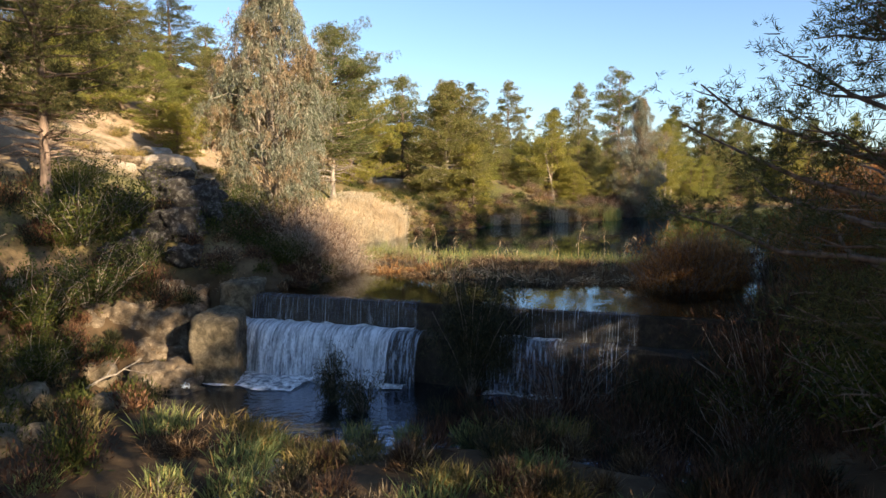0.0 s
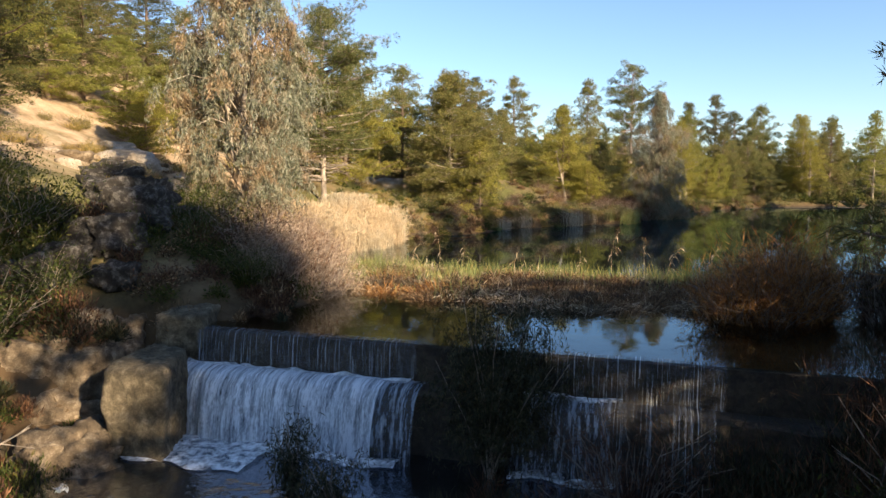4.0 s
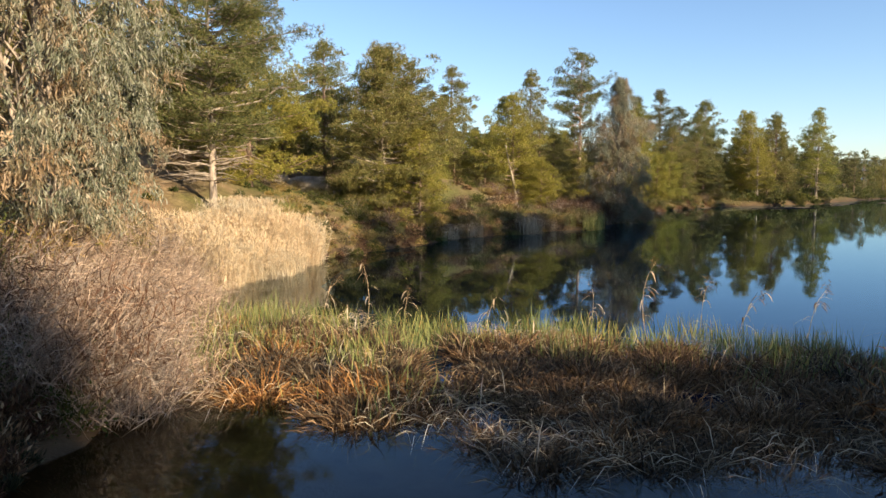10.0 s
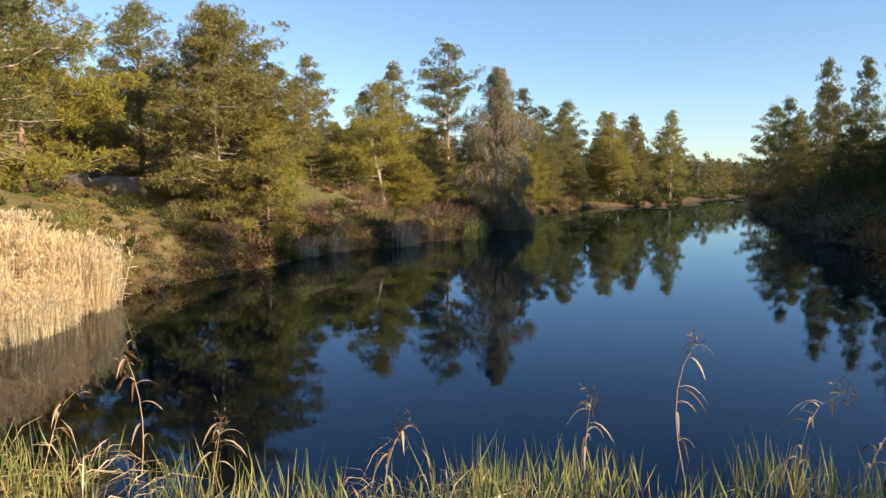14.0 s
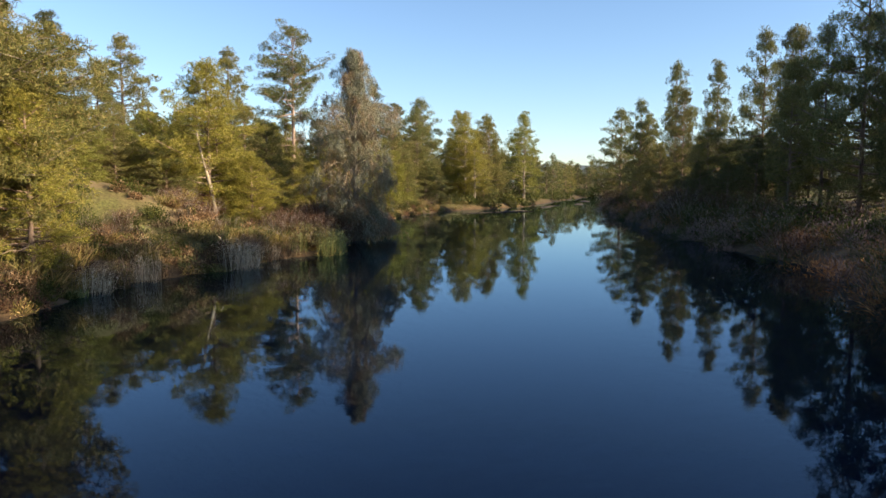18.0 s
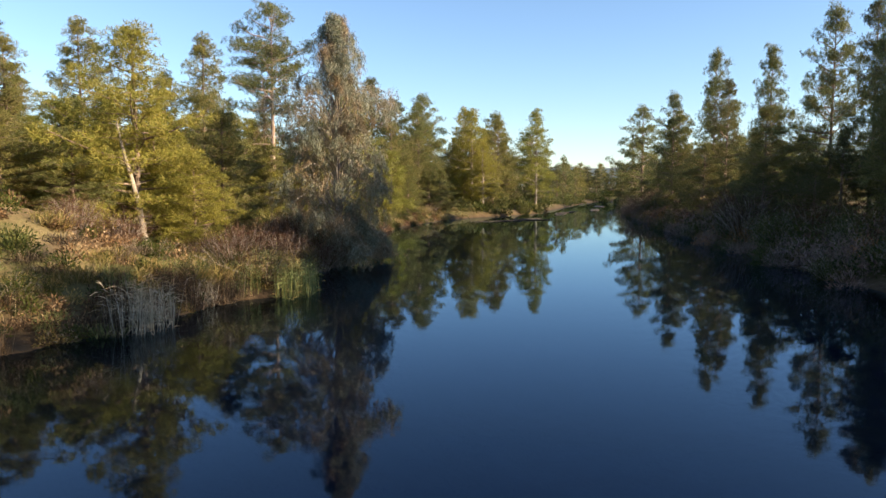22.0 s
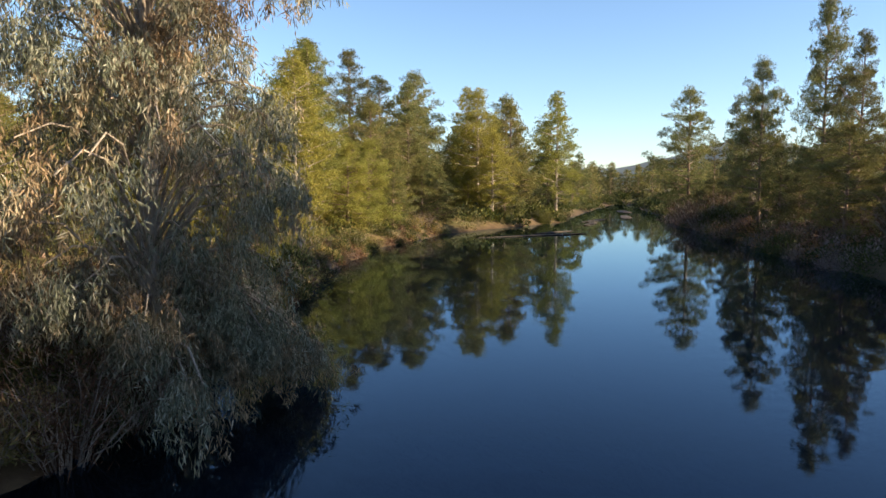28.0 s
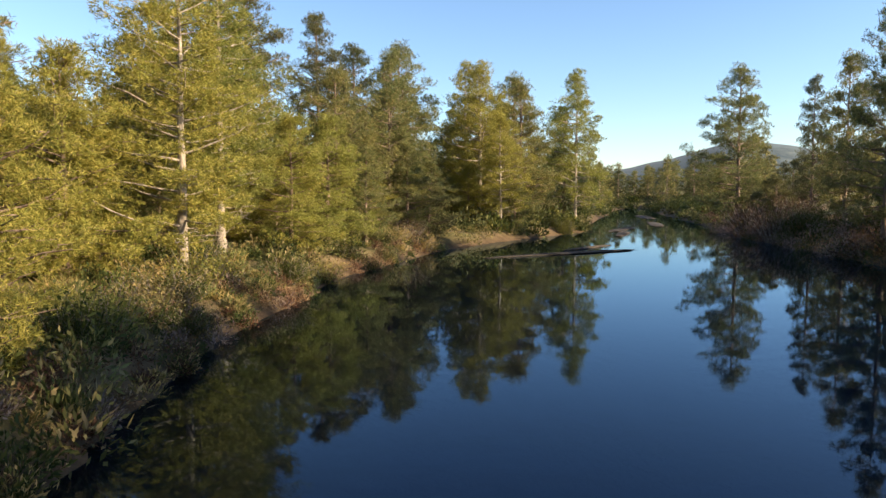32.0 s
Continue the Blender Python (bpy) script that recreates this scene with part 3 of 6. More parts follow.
def make_pine(name, seed, H, R, foot, style, needles, label, tufts=11, per=5, leaf=(0.30, 0.055), branches=46, bark=None, lean=(0, 0), dead=8, group="", twigs=True, stout=1.0):
    """A pine: tapered trunk, limbs, bare lower branches, and a crown of needle brushes gathered in clumps along the limbs."""
    rng = np.random.default_rng(seed)
    bark = bark or BARK
    tree = thing("pine_tree", label=label, category="tree", group=group)
    n = 12
    zz = np.linspace(-0.4, H * 0.97, n)
    sway = np.cumsum(rng.normal(0, 0.016 * H / n, (n, 2)), 0) + np.outer((np.clip(zz, 0, None) / H) ** 1.3, lean)
    pts = np.column_stack([sway, zz])
    r0 = (0.012 * H + 0.03) * stout
    rad = r0 * (1 - 0.93 * np.clip(zz, 0, None) / H) + 0.012
    rad[0] *= 1.5
    part_np("trunk", *tubes([(pts, rad)], 8), bark, tree, smooth=True)

    def axis_at(z):
        return np.array([np.interp(z, zz, pts[:, 0]), np.interp(z, zz, pts[:, 1]), z])

    lobes = rng.uniform(0, 6.28, 3)
    limbs, bases, ways = [], [], []
    for b in range(branches):
        f = (b + rng.uniform(0, 1)) / branches
        z = H * (foot + (0.98 - foot) * f)
        az = b * 2.4 + rng.uniform(-0.5, 0.5)
        # the crown bulges unevenly round the trunk and up it
        bulge = 1 + 0.22 * math.sin(az + lobes[0] + 3 * f) + 0.20 * math.sin(9 * f + lobes[1]) * math.cos(az - lobes[2])
        L = R * crown_shape(style, f) * rng.uniform(0.5, 1.2) * bulge
        rise = rng.uniform(-0.10, 0.40) + (0.35 if f > 0.8 else 0) - (0.18 if f < 0.25 else 0)
        s = np.linspace(0, 1, 5)[:, None]
        out = np.array([math.cos(az), math.sin(az), 0])
        line = axis_at(z) + out * L * s + np.array([0, 0, 1]) * L * (rise * s + 0.18 * s ** 2) + rng.normal(0, 0.035 * L, (5, 3)) * s
        limbs.append((line, ((0.018 + 0.012 * L) * (1 - 0.85 * s[:, 0]) + 0.005) * (1 if stout == 1 else 1.3)))
        m = max(2, int(L / 0.50 + 0.5))
        for q in range(m):
            u = 0.34 + 0.66 * (q + rng.uniform(0.2, 1)) / m
            c = np.array([np.interp(u, s[:, 0], line[:, k]) for k in range(3)])
            side = np.cross(out, (0, 0, 1)) * rng.normal(0, 0.32) * L * (1.1 - 0.6 * u)
            c = c + side + np.array([0, 0, rng.normal(0.10, 0.12)])
            if twigs:
                limbs.append((np.array([c - side - out * 0.1, c - side * 0.4, c]), np.array([0.014, 0.010, 0.006])))
            cr = rng.uniform(0.30, 0.70) * (0.75 + 0.07 * R)
            k = max(3, int(tufts * rng.uniform(0.5, 1.5)))
            p = unit(rng.normal(0, 1, (k, 3))) * rng.uniform(0.15, 1, (k, 1)) ** 0.6
            a = unit(p) * 0.75 + out * 0.35 + np.array([0, 0, 0.5])
            bases.append(np.repeat(c + p * cr * np.array([1.1, 1.1, 0.66]), per, 0))
            ways.append(np.repeat(unit(a), per, 0))
    for d in range(dead):
        z = H * rng.uniform(0.10, max(0.16, foot))
        az = rng.uniform(0, 6.28)
        L = rng.uniform(0.35, 0.8) * R * 0.7
        s = np.linspace(0, 1, 5)[:, None]
        line = axis_at(z) + np.array([math.cos(az), math.sin(az), 0]) * L * s + np.array([0, 0, 1]) * L * (0.25 * s - 0.22 * s ** 2) + rng.normal(0, 0.06 * L, (5, 3)) * s
        limbs.append((line, (0.02 + 0.008 * L) * (1 - 0.8 * s[:, 0]) * (1 if stout == 1 else 1.3)))
        for q in range(2):      # forked bare twigs
            e = line[2 + q]
            limbs.append((np.array([e, e + rng.normal(0, 0.14, 3) * L + 0.12 * L * np.array([math.cos(az), math.sin(az), 0.2])]), np.array([0.010, 0.004])))
    part_np("branch", *tubes(limbs, 4), bark, tree, kind="stuff")
    base, way = np.concatenate(bases), np.concatenate(ways)
    # each brush of needles opens round its own axis
    way = way * 0.62 + unit(rng.normal(size=way.shape)) * 0.80
    k = len(base)
    base = base + rng.normal(0, leaf[0] * 0.12, base.shape)
    part_np("crown", *blades(base, way, leaf[0] * rng.uniform(0.6, 1.25, k), leaf[1] * rng.uniform(0.7, 1.4, k), rng), needles, tree, kind="stuff")
    return tree


def make_eucalyptus(name, seed, H, R, foot, label, clumps=120, strands=13, leaves=46, style="round", skirt=0.0, mop=1.0, fine=1.0):
    """A eucalyptus: several rising stems and drooping branches that end in mops of hanging leaf strands."""
    rng = np.random.default_rng(seed)
    tree = thing("eucalyptus_tree", label=label, category="tree")
    n = 10
    stems = []
    for st in range(4):
        az = st * 1.7 + rng.uniform(0, 0.7)
        reach = R * (0.06 if st == 0 else rng.uniform(0.22, 0.42) * (0.5 if style == "spire" else 1.0))
        h = H * (0.96 if st == 0 else rng.uniform(0.62, 0.86))
        zz = np.linspace(-0.4, h, n)
        f = np.clip(zz / h, 0, None)
        pts = np.column_stack([np.cos(az) * reach * f ** 1.2, np.sin(az) * reach * f ** 1.2, zz])
        pts[:, :2] += np.cumsum(rng.normal(0, 0.05, (n, 2)), 0)
        stems.append((pts, (0.014 * h) * (1 - 0.9 * f) * (1.0 if st == 0 else 0.7) + 0.015))
    bare, mops = [], []
    for b in range(clumps):
        u = (b + rng.uniform()) / clumps
        z = H * (foot + (0.97 - foot) * u)
        if style == "spire":
            reach = R * (1 - u ** 2.4) ** 0.9 * (0.62 + 0.38 * min(1.0, u * 4)) * (1 + 0.22 * math.sin(19 * u + 2)) + 0.12
        else:
            reach = R * (0.60 + 0.40 * math.sin(math.pi * min(1.0, 0.10 + u))) * (1 - 0.62 * u ** 2.2)
        az = b * 2.4 + rng.normal(0, 0.35)
        reach *= (rng.uniform(0.30, 1.25) if style == "spire" else rng.uniform(0.35, 1.0) ** 0.55) * (1 + 0.20 * math.sin(2 * az + 7 * u + seed))
        tip = np.array([math.cos(az) * reach, math.sin(az) * reach, z])
        stem = stems[0 if style == "spire" or u > 0.8 else rng.integers(0, 4)][0]
        zf = min(max(0.2, z - 0.55 * reach), stem[-1, 2])
        root = np.array([np.interp(zf, stem[:, 2], stem[:, k]) for k in range(3)])
        s = np.linspace(0, 1, 5)[:, None]
        bare.append((root + (tip - root) * s + np.array([0, 0, 0.35]) * reach * np.sin(np.pi * s), 0.032 * (1 - 0.8 * s[:, 0]) + 0.005))
        mops.append((tip, mop * rng.uniform(0.30, 0.62) * (0.62 if u > 0.85 else 1.0)))
    if skirt:      # one low limb that hangs out over the water
        for q in range(24):
            t = q / 23
            tip = np.array([skirt * (0.30 + 0.70 * t), skirt * (0.05 + 0.18 * t) + rng.normal(0, 0.6), foot * H + 1.5 - 1.4 * t + rng.normal(0, 0.25)])
            s = np.linspace(0, 1, 5)[:, None]
            root = np.array([0, 0, 2.2])
            bare.append((root + (tip - root) * s + np.array([0, 0, 0.8]) * np.sin(np.pi * s), 0.03 * (1 - 0.8 * s[:, 0]) + 0.005))
            mops.append((tip, rng.uniform(0.3, 0.5)))
    part_np("trunk", *tubes(stems[:1], 8), BARK_PALE, tree, "pale peeling trunk", smooth=True)
    part_np("branch", *tubes(stems[1:] + bare, 5), BARK_PALE, tree, kind="stuff")
    base = []
    for tip, r in mops:
        k = max(4, int(strands * rng.uniform(0.7, 1.3)))
        o = unit(rng.normal(size=(k, 3))) * rng.uniform(0.2, 1, (k, 1)) ** 0.5 * r * np.array([1.25, 1.25, 0.8])
        drift = o * np.array([0.35, 0.35, 0])
        t = rng.uniform(0, 1, (k, leaves, 1)) ** 0.8
        hang = rng.uniform(0.35, 0.95, (k, 1, 1)) * (0.55 + r)
        p = tip + o[:, None, :] + drift[:, None, :] * t * 2 - np.array([0, 0, 1.0]) * t * hang + rng.normal(0, 0.055, (k, leaves, 3))
        base.append(p.reshape(-1, 3))
    base = np.concatenate(base)
    way = np.array([0, 0, -0.9]) + rng.normal(0, 0.45, base.shape)
    part_np("crown", *blades(base, way, fine * rng.uniform(0.12, 0.23, len(base)), fine * rng.uniform(0.020, 0.036, len(base)), rng), EUCA, tree, "hanging grey-green and russet leaves", kind="stuff")
    return tree


def make_shrub(name, seed, H, R, material, label, leaves=2600, twigs=50, leaf=(0.12, 0.05), category="shrub", bare=False, group=""):
    """A shrub: a fan of stems from the ground with leaves, or bare twigs, along them."""
    rng = np.random.default_rng(seed)
    ob = thing(name, label=label, category=category, group=group)
    lines, bases = [], []
    for i in range(twigs):
        az, r = rng.uniform(0, 6.28), R * rng.uniform(0.15, 1) ** 0.6
        h = H * rng.uniform(0.55, 1.08) * (1 - 0.35 * (r / R) ** 2)
        s = np.linspace(0, 1, 5)[:, None]
        foot = np.array([math.cos(az), math.sin(az), 0]) * r * 0.3
        line = foot + np.array([math.cos(az), math.sin(az), 0]) * r * 0.8 * s ** 1.3 + np.array([0, 0, 1]) * (h * s - 0.1) + rng.normal(0, 0.06 * H, (5, 3)) * s
        lines.append((line, 0.014 * (1 - 0.85 * s[:, 0]) + 0.003))
        m = leaves // twigs
        u = rng.uniform(0.18, 1.0, m)
        p = np.column_stack([np.interp(u, s[:, 0], line[:, k]) for k in range(3)]) + rng.normal(0, 0.11 * R + 0.05, (m, 3))
        bases.append(p)
    part_np("stem", *tubes(lines, 4), TWIG, ob, kind="stuff")
    p = np.concatenate(bases)
    p[:, 2] = np.maximum(p[:, 2], 0.02)
    way = rng.normal(size=p.shape) + np.array([0, 0, 0.9 if bare else 0.35])
    lw = (leaf[0] * 2.6, leaf[1] * 0.28) if bare else leaf
    part_np("foliage" if not bare else "twig", *blades(p, way, lw[0] * rng.uniform(0.6, 1.4, len(p)), lw[1] * rng.uniform(0.7, 1.3, len(p)), rng), material, ob, kind="stuff")
    return ob


def make_cane(name, seed, H, R, n, material, label, category="reed", plume=True, group="", lean=0.16, width=0.05, leafy=5):
    """A clump of standing cane: thin stems with long drooping leaves and a feathery head."""
    rng = np.random.default_rng(seed)
    ob = thing(name, label=label, category=category, group=group)
    a, r = rng.uniform(0, 6.28, n), R * np.sqrt(rng.uniform(0, 1, n))
    foot = np.column_stack([np.cos(a) * r, np.sin(a) * r, np.full(n, -0.35)])
    h = H * rng.uniform(0.6, 1.08, n)
    way = unit(np.column_stack([rng.normal(0, lean, n), rng.normal(0, lean, n), np.ones(n)]))
    stems = blades(foot, way, h + 0.35, 0.022, rng)
    u = rng.uniform(0.2, 0.97, n * leafy)
    k = np.repeat(np.arange(n), leafy)
    base = foot[k] + way[k] * ((h + 0.35)[k] * u)[:, None]
    lw = np.column_stack([rng.normal(size=(len(k), 2)), rng.uniform(0.1, 1.3, len(k))])
    lv = blades(base, lw, rng.uniform(0.25, 0.6, len(k)) * min(1, H / 1.8), width * rng.uniform(0.5, 1, len(k)), rng, 0.25)
    part_np("stem", *stems, material, ob, kind="stuff")
    part_np("leaf", *lv, material, ob, kind="stuff")
    if plume:
        tip = foot + way * (h + 0.35)[:, None]
        t = np.repeat(tip, 3, 0)
        part_np("plume", *blades(t - np.array([0, 0, 0.12]), np.repeat(way, 3, 0) + rng.normal(0, 0.3, t.shape), 0.26, 0.022, rng, 0.1), material, ob, kind="stuff")
    return ob


def make_blades(name, seed, n, R, H, material, label, category, width=0.02, spread=0.35, bend=0.15, group=""):
    """A tussock of grass or rush: many blades from one place."""
    rng = np.random.default_rng(seed)
    ob = thing(name, label=label, category=category, group=group)
    a, r = rng.uniform(0, 6.28, n), R * np.sqrt(rng.uniform(0, 1, n))
    foot = np.column_stack([np.cos(a) * r, np.sin(a) * r, np.full(n, -0.08)])
    way = np.column_stack([rng.normal(0, spread, n), rng.normal(0, spread, n), np.ones(n)])
    part_np("blade", *blades(foot, way, H * rng.uniform(0.45, 1.15, n), width * rng.uniform(0.6, 1.4, n), rng, bend), material, ob, kind="stuff")
    return ob


def arching(base, way, length, width, rng, droop):
    """Long leaves that rise and bend over: two quads each."""
    n = len(base)
    way = unit(way)
    side = unit(np.cross(way, rng.normal(size=(n, 3))))
    s = np.array([0.0, 0.55, 1.0])
    mid = base[:, None, :] + way[:, None, :] * (length[:, None] * s)[:, :, None]
    mid[:, :, 2] -= droop * length[:, None] * s ** 2.2
    w = (width[:, None] * np.array([0.5, 0.5, 0.06]))[:, :, None] * side[:, None, :]
    v = np.stack([mid - w, mid + w], 2).reshape(-1, 3)
    o = np.arange(n)[:, None] * 6
    return v, np.concatenate([o + np.array([0, 1, 3, 2]), o + np.array([2, 3, 5, 4])])


def make_sedge(seed, n, R, H, material, label):
    """A sedge tussock: a crown of long arching leaves over a dark heart."""
    rng = np.random.default_rng(seed)
    ob = thing("sedge_tussock", label=label, category="sedge", group="sedge bed")
    a, r = rng.uniform(0, 6.28, n), R * rng.uniform(0, 1, n) ** 0.7
    foot = np.column_stack([np.cos(a) * r, np.sin(a) * r, np.full(n, -0.1)])
    way = np.column_stack([np.cos(a) * r / R * 0.9 + rng.normal(0, 0.45, n), np.sin(a) * r / R * 0.9 + rng.normal(0, 0.45, n), np.ones(n)])
    part_np("blade", *arching(foot, way, H * rng.uniform(0.5, 1.2, n), 0.018 * rng.uniform(0.6, 1.4, n), rng, rng.uniform(0.25, 0.75, (n, 1))), material, ob, kind="stuff")
    return ob


def copy_at(src, where, turn, size):
    """A copy of a thing at a place, with a size of its own."""
    own = src.matrix_basis.to_scale()
    return copy_thing(src, Matrix.LocRotScale(where, Euler((0, 0, turn)), [a / o for a, o in zip(size, own)]))


def place(src, x, y, scale=1.0, turn=0.0, z=None, tall=1.0, dz=0.0):
    z = hz(x, y) if z is None else z
    return copy_at(src, (x, y, z + dz), turn, (scale, scale, scale * tall))


def grow(ob, x, y, top, turn=0.0):
    """Stands a single tree at a place, sized to reach a height above the water."""
    g = hz(x, y)
    k = (top - g) / crown_top(ob)
    ob.matrix_basis = Matrix.LocRotScale((x, y, g), Euler((0, 0, turn)), (k ** 0.6, k ** 0.6, k))
    return ob


def crown_top(tree):
    """The height of a tree's topmost leaves."""
    me = [c for c in tree.children if c.name.startswith("crown")][0].data
    co = np.zeros(len(me.vertices) * 3, dtype=np.float32)
    me.vertices.foreach_get("co", co)
    return float(np.percentile(co[2::3], 99.8))


def settle(ob, x, y, turn=0.0, scale=1.0, z=None, dz=0.0):
    ob.matrix_basis = Matrix.LocRotScale((x, y, (hz(x, y) if z is None else z) + dz), Euler((0, 0, turn)), (scale,) * 3)
    return ob


rnd = random.Random(4)

FULL = dict(tufts=25, per=9, leaf=(0.22, 0.024), branches=66)
GROUP = "pines of the valley"
KINDS = [(12.0, 3.3, 0.10, "open", PINE, "olive-green pine with an open rounded crown", None),
         (14.0, 3.3, 0.14, "open", PINE_DARK, "dark green pine with a bare lower trunk", None),
         (11.0, 3.2, 0.05, "cone", PINE, "cone-shaped green pine on the bank", None),
         (9.0, 3.1, 0.02, "bushy", PINE_YOUNG, "bushy yellow-green young pine on the bank", None),
         (13.0, 3.4, 0.14, "open", PINE_YOUNG, "sunlit yellow-green pine with a pale trunk", BARK_PALE)]
WOOD = [make_pine("pine", 11 + i, h, r, f, st, ne, la, bark=bk, group=GROUP, **FULL) for i, (h, r, f, st, ne, la, bk) in enumerate(KINDS)]
WOOD += [make_pine("pine", 26 + i, h, r * 1.15, f, st, ne, la, bark=bk, group=GROUP, dead=0, tufts=8, per=3, leaf=(0.58, 0.13), branches=30, twigs=False) for i, (h, r, f, st, ne, la, bk) in enumerate(KINDS[:3])]
WOOD += [make_pine("pine", 29, 8.0, 2.9, 0.02, "bushy", PINE_DARK, "dark bushy pine reaching down to the ground", group=GROUP, dead=2, tufts=17, per=6, leaf=(0.28, 0.036), branches=50, twigs=False)]
WOOD_H = [crown_top(t) for t in WOOD]
USED = set()


def wood(k, x, y, top, turn=None, wide=1.0):
    """One of the valley's pines, at a place and up to a height above the water."""
    g = hz(x, y)
    s = 1.07 * max(2.0, top - g) / WOOD_H[k]
    turn = rnd.uniform(0, 6.28) if turn is None else turn
    w = 1.14 * s ** 0.7 * wide
    if k in USED:
        return copy_at(WOOD[k], (x, y, g - 0.05), turn, (w, w, s))
    USED.add(k)
    WOOD[k].matrix_basis = Matrix.LocRotScale((x, y, g - 0.05), Euler((0, 0, turn)), (w, w, s))
    return WOOD[k]


def far_wood(trees, label):
    """A wood too far, or too hidden, to tell its trees apart: copies of the valley's pines joined into one."""
    ob = tagged(thing("woodland"), label, "wood", kind="stuff")
    lots = collections.defaultdict(list)
    for k, x, y, top, wide in trees:
        g = hz(x, y)
        s = max(2.0, top - g) / WOOD_H[k]
        w, a = s ** 0.7 * wide, rnd.uniform(0, 6.28)
        turn = np.array([[math.cos(a), -math.sin(a), 0], [math.sin(a), math.cos(a), 0], [0, 0, 1]])
        for c in WOOD[k].children:
            me = c.data
            co = np.zeros(len(me.vertices) * 3, dtype=np.float32)
            me.vertices.foreach_get("co", co)
            f = np.zeros(len(me.loops), dtype=np.int32)
            me.loops.foreach_get("vertex_index", f)
            lots[(c.name.split(".")[0], me.materials[0].name)].append(((co.reshape(-1, 3) * (w, w, s)) @ turn.T + (x, y, g - 0.05), f.reshape(-1, 4)))
    for (name, material), pieces in lots.items():
        part_np(name, *join(*pieces), bpy.data.materials[material], ob, kind="stuff")
    return ob


# single trees by the water
tall_pine = grow(make_pine("pine", 31, 17.0, 3.9, 0.50, "tall", PINE, "tall pine with a long bare reddish trunk", tufts=34, per=9, branches=50, leaf=(0.22, 0.022), bark=BARK_RED, dead=26, stout=1.15), 38.9, 99.6, 22.4)
pine_a = grow(make_pine("pine", 32, 14.0, 5.4, 0.24, "open", PINE, "spreading pine with pale bare lower limbs on the slope", tufts=22, per=9, branches=108, leaf=(0.23, 0.025), bark=BARK_PALE, dead=56), -3.7, 44.8, 15.8)
bank_pine = grow(make_pine("pine", 33, 12.0, 5.0, 0.04, "bushy", PINE, "broad olive-green pine reaching down to the bank", tufts=30, per=8, branches=125, leaf=(0.25, 0.028), bark=BARK_PALE, dead=10), 6.2, 56.0, 13.2)
bank_young = grow(make_pine("pine", 38, 7.5, 3.0, 0.03, "bushy", PINE_YOUNG, "bushy yellow-green young pine at the foot of a larger one", tufts=20, per=8, branches=60, leaf=(0.20, 0.022)), 8.6, 54.6, 7.6)
shore_pine = settle(make_pine("pine", 34, 6.0, 2.1, 0.03, "bushy", PINE_YOUNG, "crooked young pine leaning over the shore", tufts=22, per=9, branches=70, leaf=(0.18, 0.016), lean=(0.8, -0.8)), 38.9, 86.8, scale=0.88)
euca_1 = grow(make_eucalyptus("euca", 41, 12.5, 2.85, 0.12, "large eucalyptus with hanging grey-green and russet leaves", 165, 15, 50, mop=1.08), -5.8, 28.0, 14.4)
euca_2 = grow(make_eucalyptus("euca", 42, 13.0, 2.75, 0.06, "spire-shaped eucalyptus with russet and grey-green leaves overhanging the water", 200, 16, 48, "spire", 3.5, mop=1.0, fine=0.8), 30.7, 70.0, 13.8)

PLANTED = [(1, 13.9, 92, 18.0), (0, 10.0, 87, 17.4), (0, 26.2, 126, 23.2), (2, 36, 128, 18.5), (2, 39.2, 122.5, 22.1), (3, 17.7, 75, 8.5), (3, 21, 80, 9.5), (0, 16, 84, 13.0), (1, 11.5, 76, 12.0),
            (1, 71.8, 136.8, 21.6), (1, 72.4, 130.5, 17.6), (0, 73, 124.6, 16.2), (2, 67.3, 122, 11.6), (0, 80.5, 134.8, 19.4), (4, 84.6, 128, 17.0), (4, 83.5, 124.3, 16.4), (0, 89.8, 125.2, 15.2),
            (0, 93.3, 130, 16.8), (4, 100.5, 126.8, 17.6), (4, 82.0, 119.6, 11.0), (1, 56.2, 116.4, 17.6), (4, 49.4, 102.6, 14.6), (4, 46.4, 98.2, 12.8), (3, 58, 108.5, 8.5), (3, 54, 105, 8.0), (0, 62, 115, 12.5), (4, 52, 110, 14.5),
            (2, 82.4, 73.2, 18.0), (0, 79, 65.5, 19.7), (0, 90, 84.4, 20.0), (0, 89, 89.5, 15.6), (0, 70.5, 57.5, 17.5), (1, 74, 60, 18.5), (0, 68, 54, 17.0), 
            (1, 84, 79, 15.5), (0, 100, 96.5, 15.0), (1, 106, 102, 14.5), (0, 115.5, 114.8, 18.0)]
for k, x, y, top in PLANTED:
    wood(k, x, y, top, wide=0.64 if x > 66 and y < 103 else 1.0)      # the pines of the right bank are slender
SLIM = [(0, 51, 43.8, 16.4), (1, 49, 40.2, 16.0), (0, 62.5, 54.0, 13.5)]       # slender pines close to the right bank
for k, x, y, top in [(3, 37.3, 97.6, 7.0), (3, 40.6, 97.8, 6.2), (0, 36.0, 99.2, 8.5), (3, 41.8, 100.2, 7.0)]:      # young pines round the tall one's foot
    wood(k, x, y, top)
for k, x, y, top in SLIM:
    wood(k, x, y, top, wide=0.66)
placed = [(38.9, 99.6), (-3.7, 44.8), (6.4, 56), (38, 84.6), (-5.8, 28), (29.7, 69.3)] + [(m[1], m[2]) for m in PLANTED + SLIM]


def dist_l(x, y):
    return float(seg_dist(np.array([x]), np.array([y]), LEFT_SHORE)[0])


def dist_r(x, y):
    return float(seg_dist(np.array([x]), np.array([y]), RIGHT_SHORE)[0])


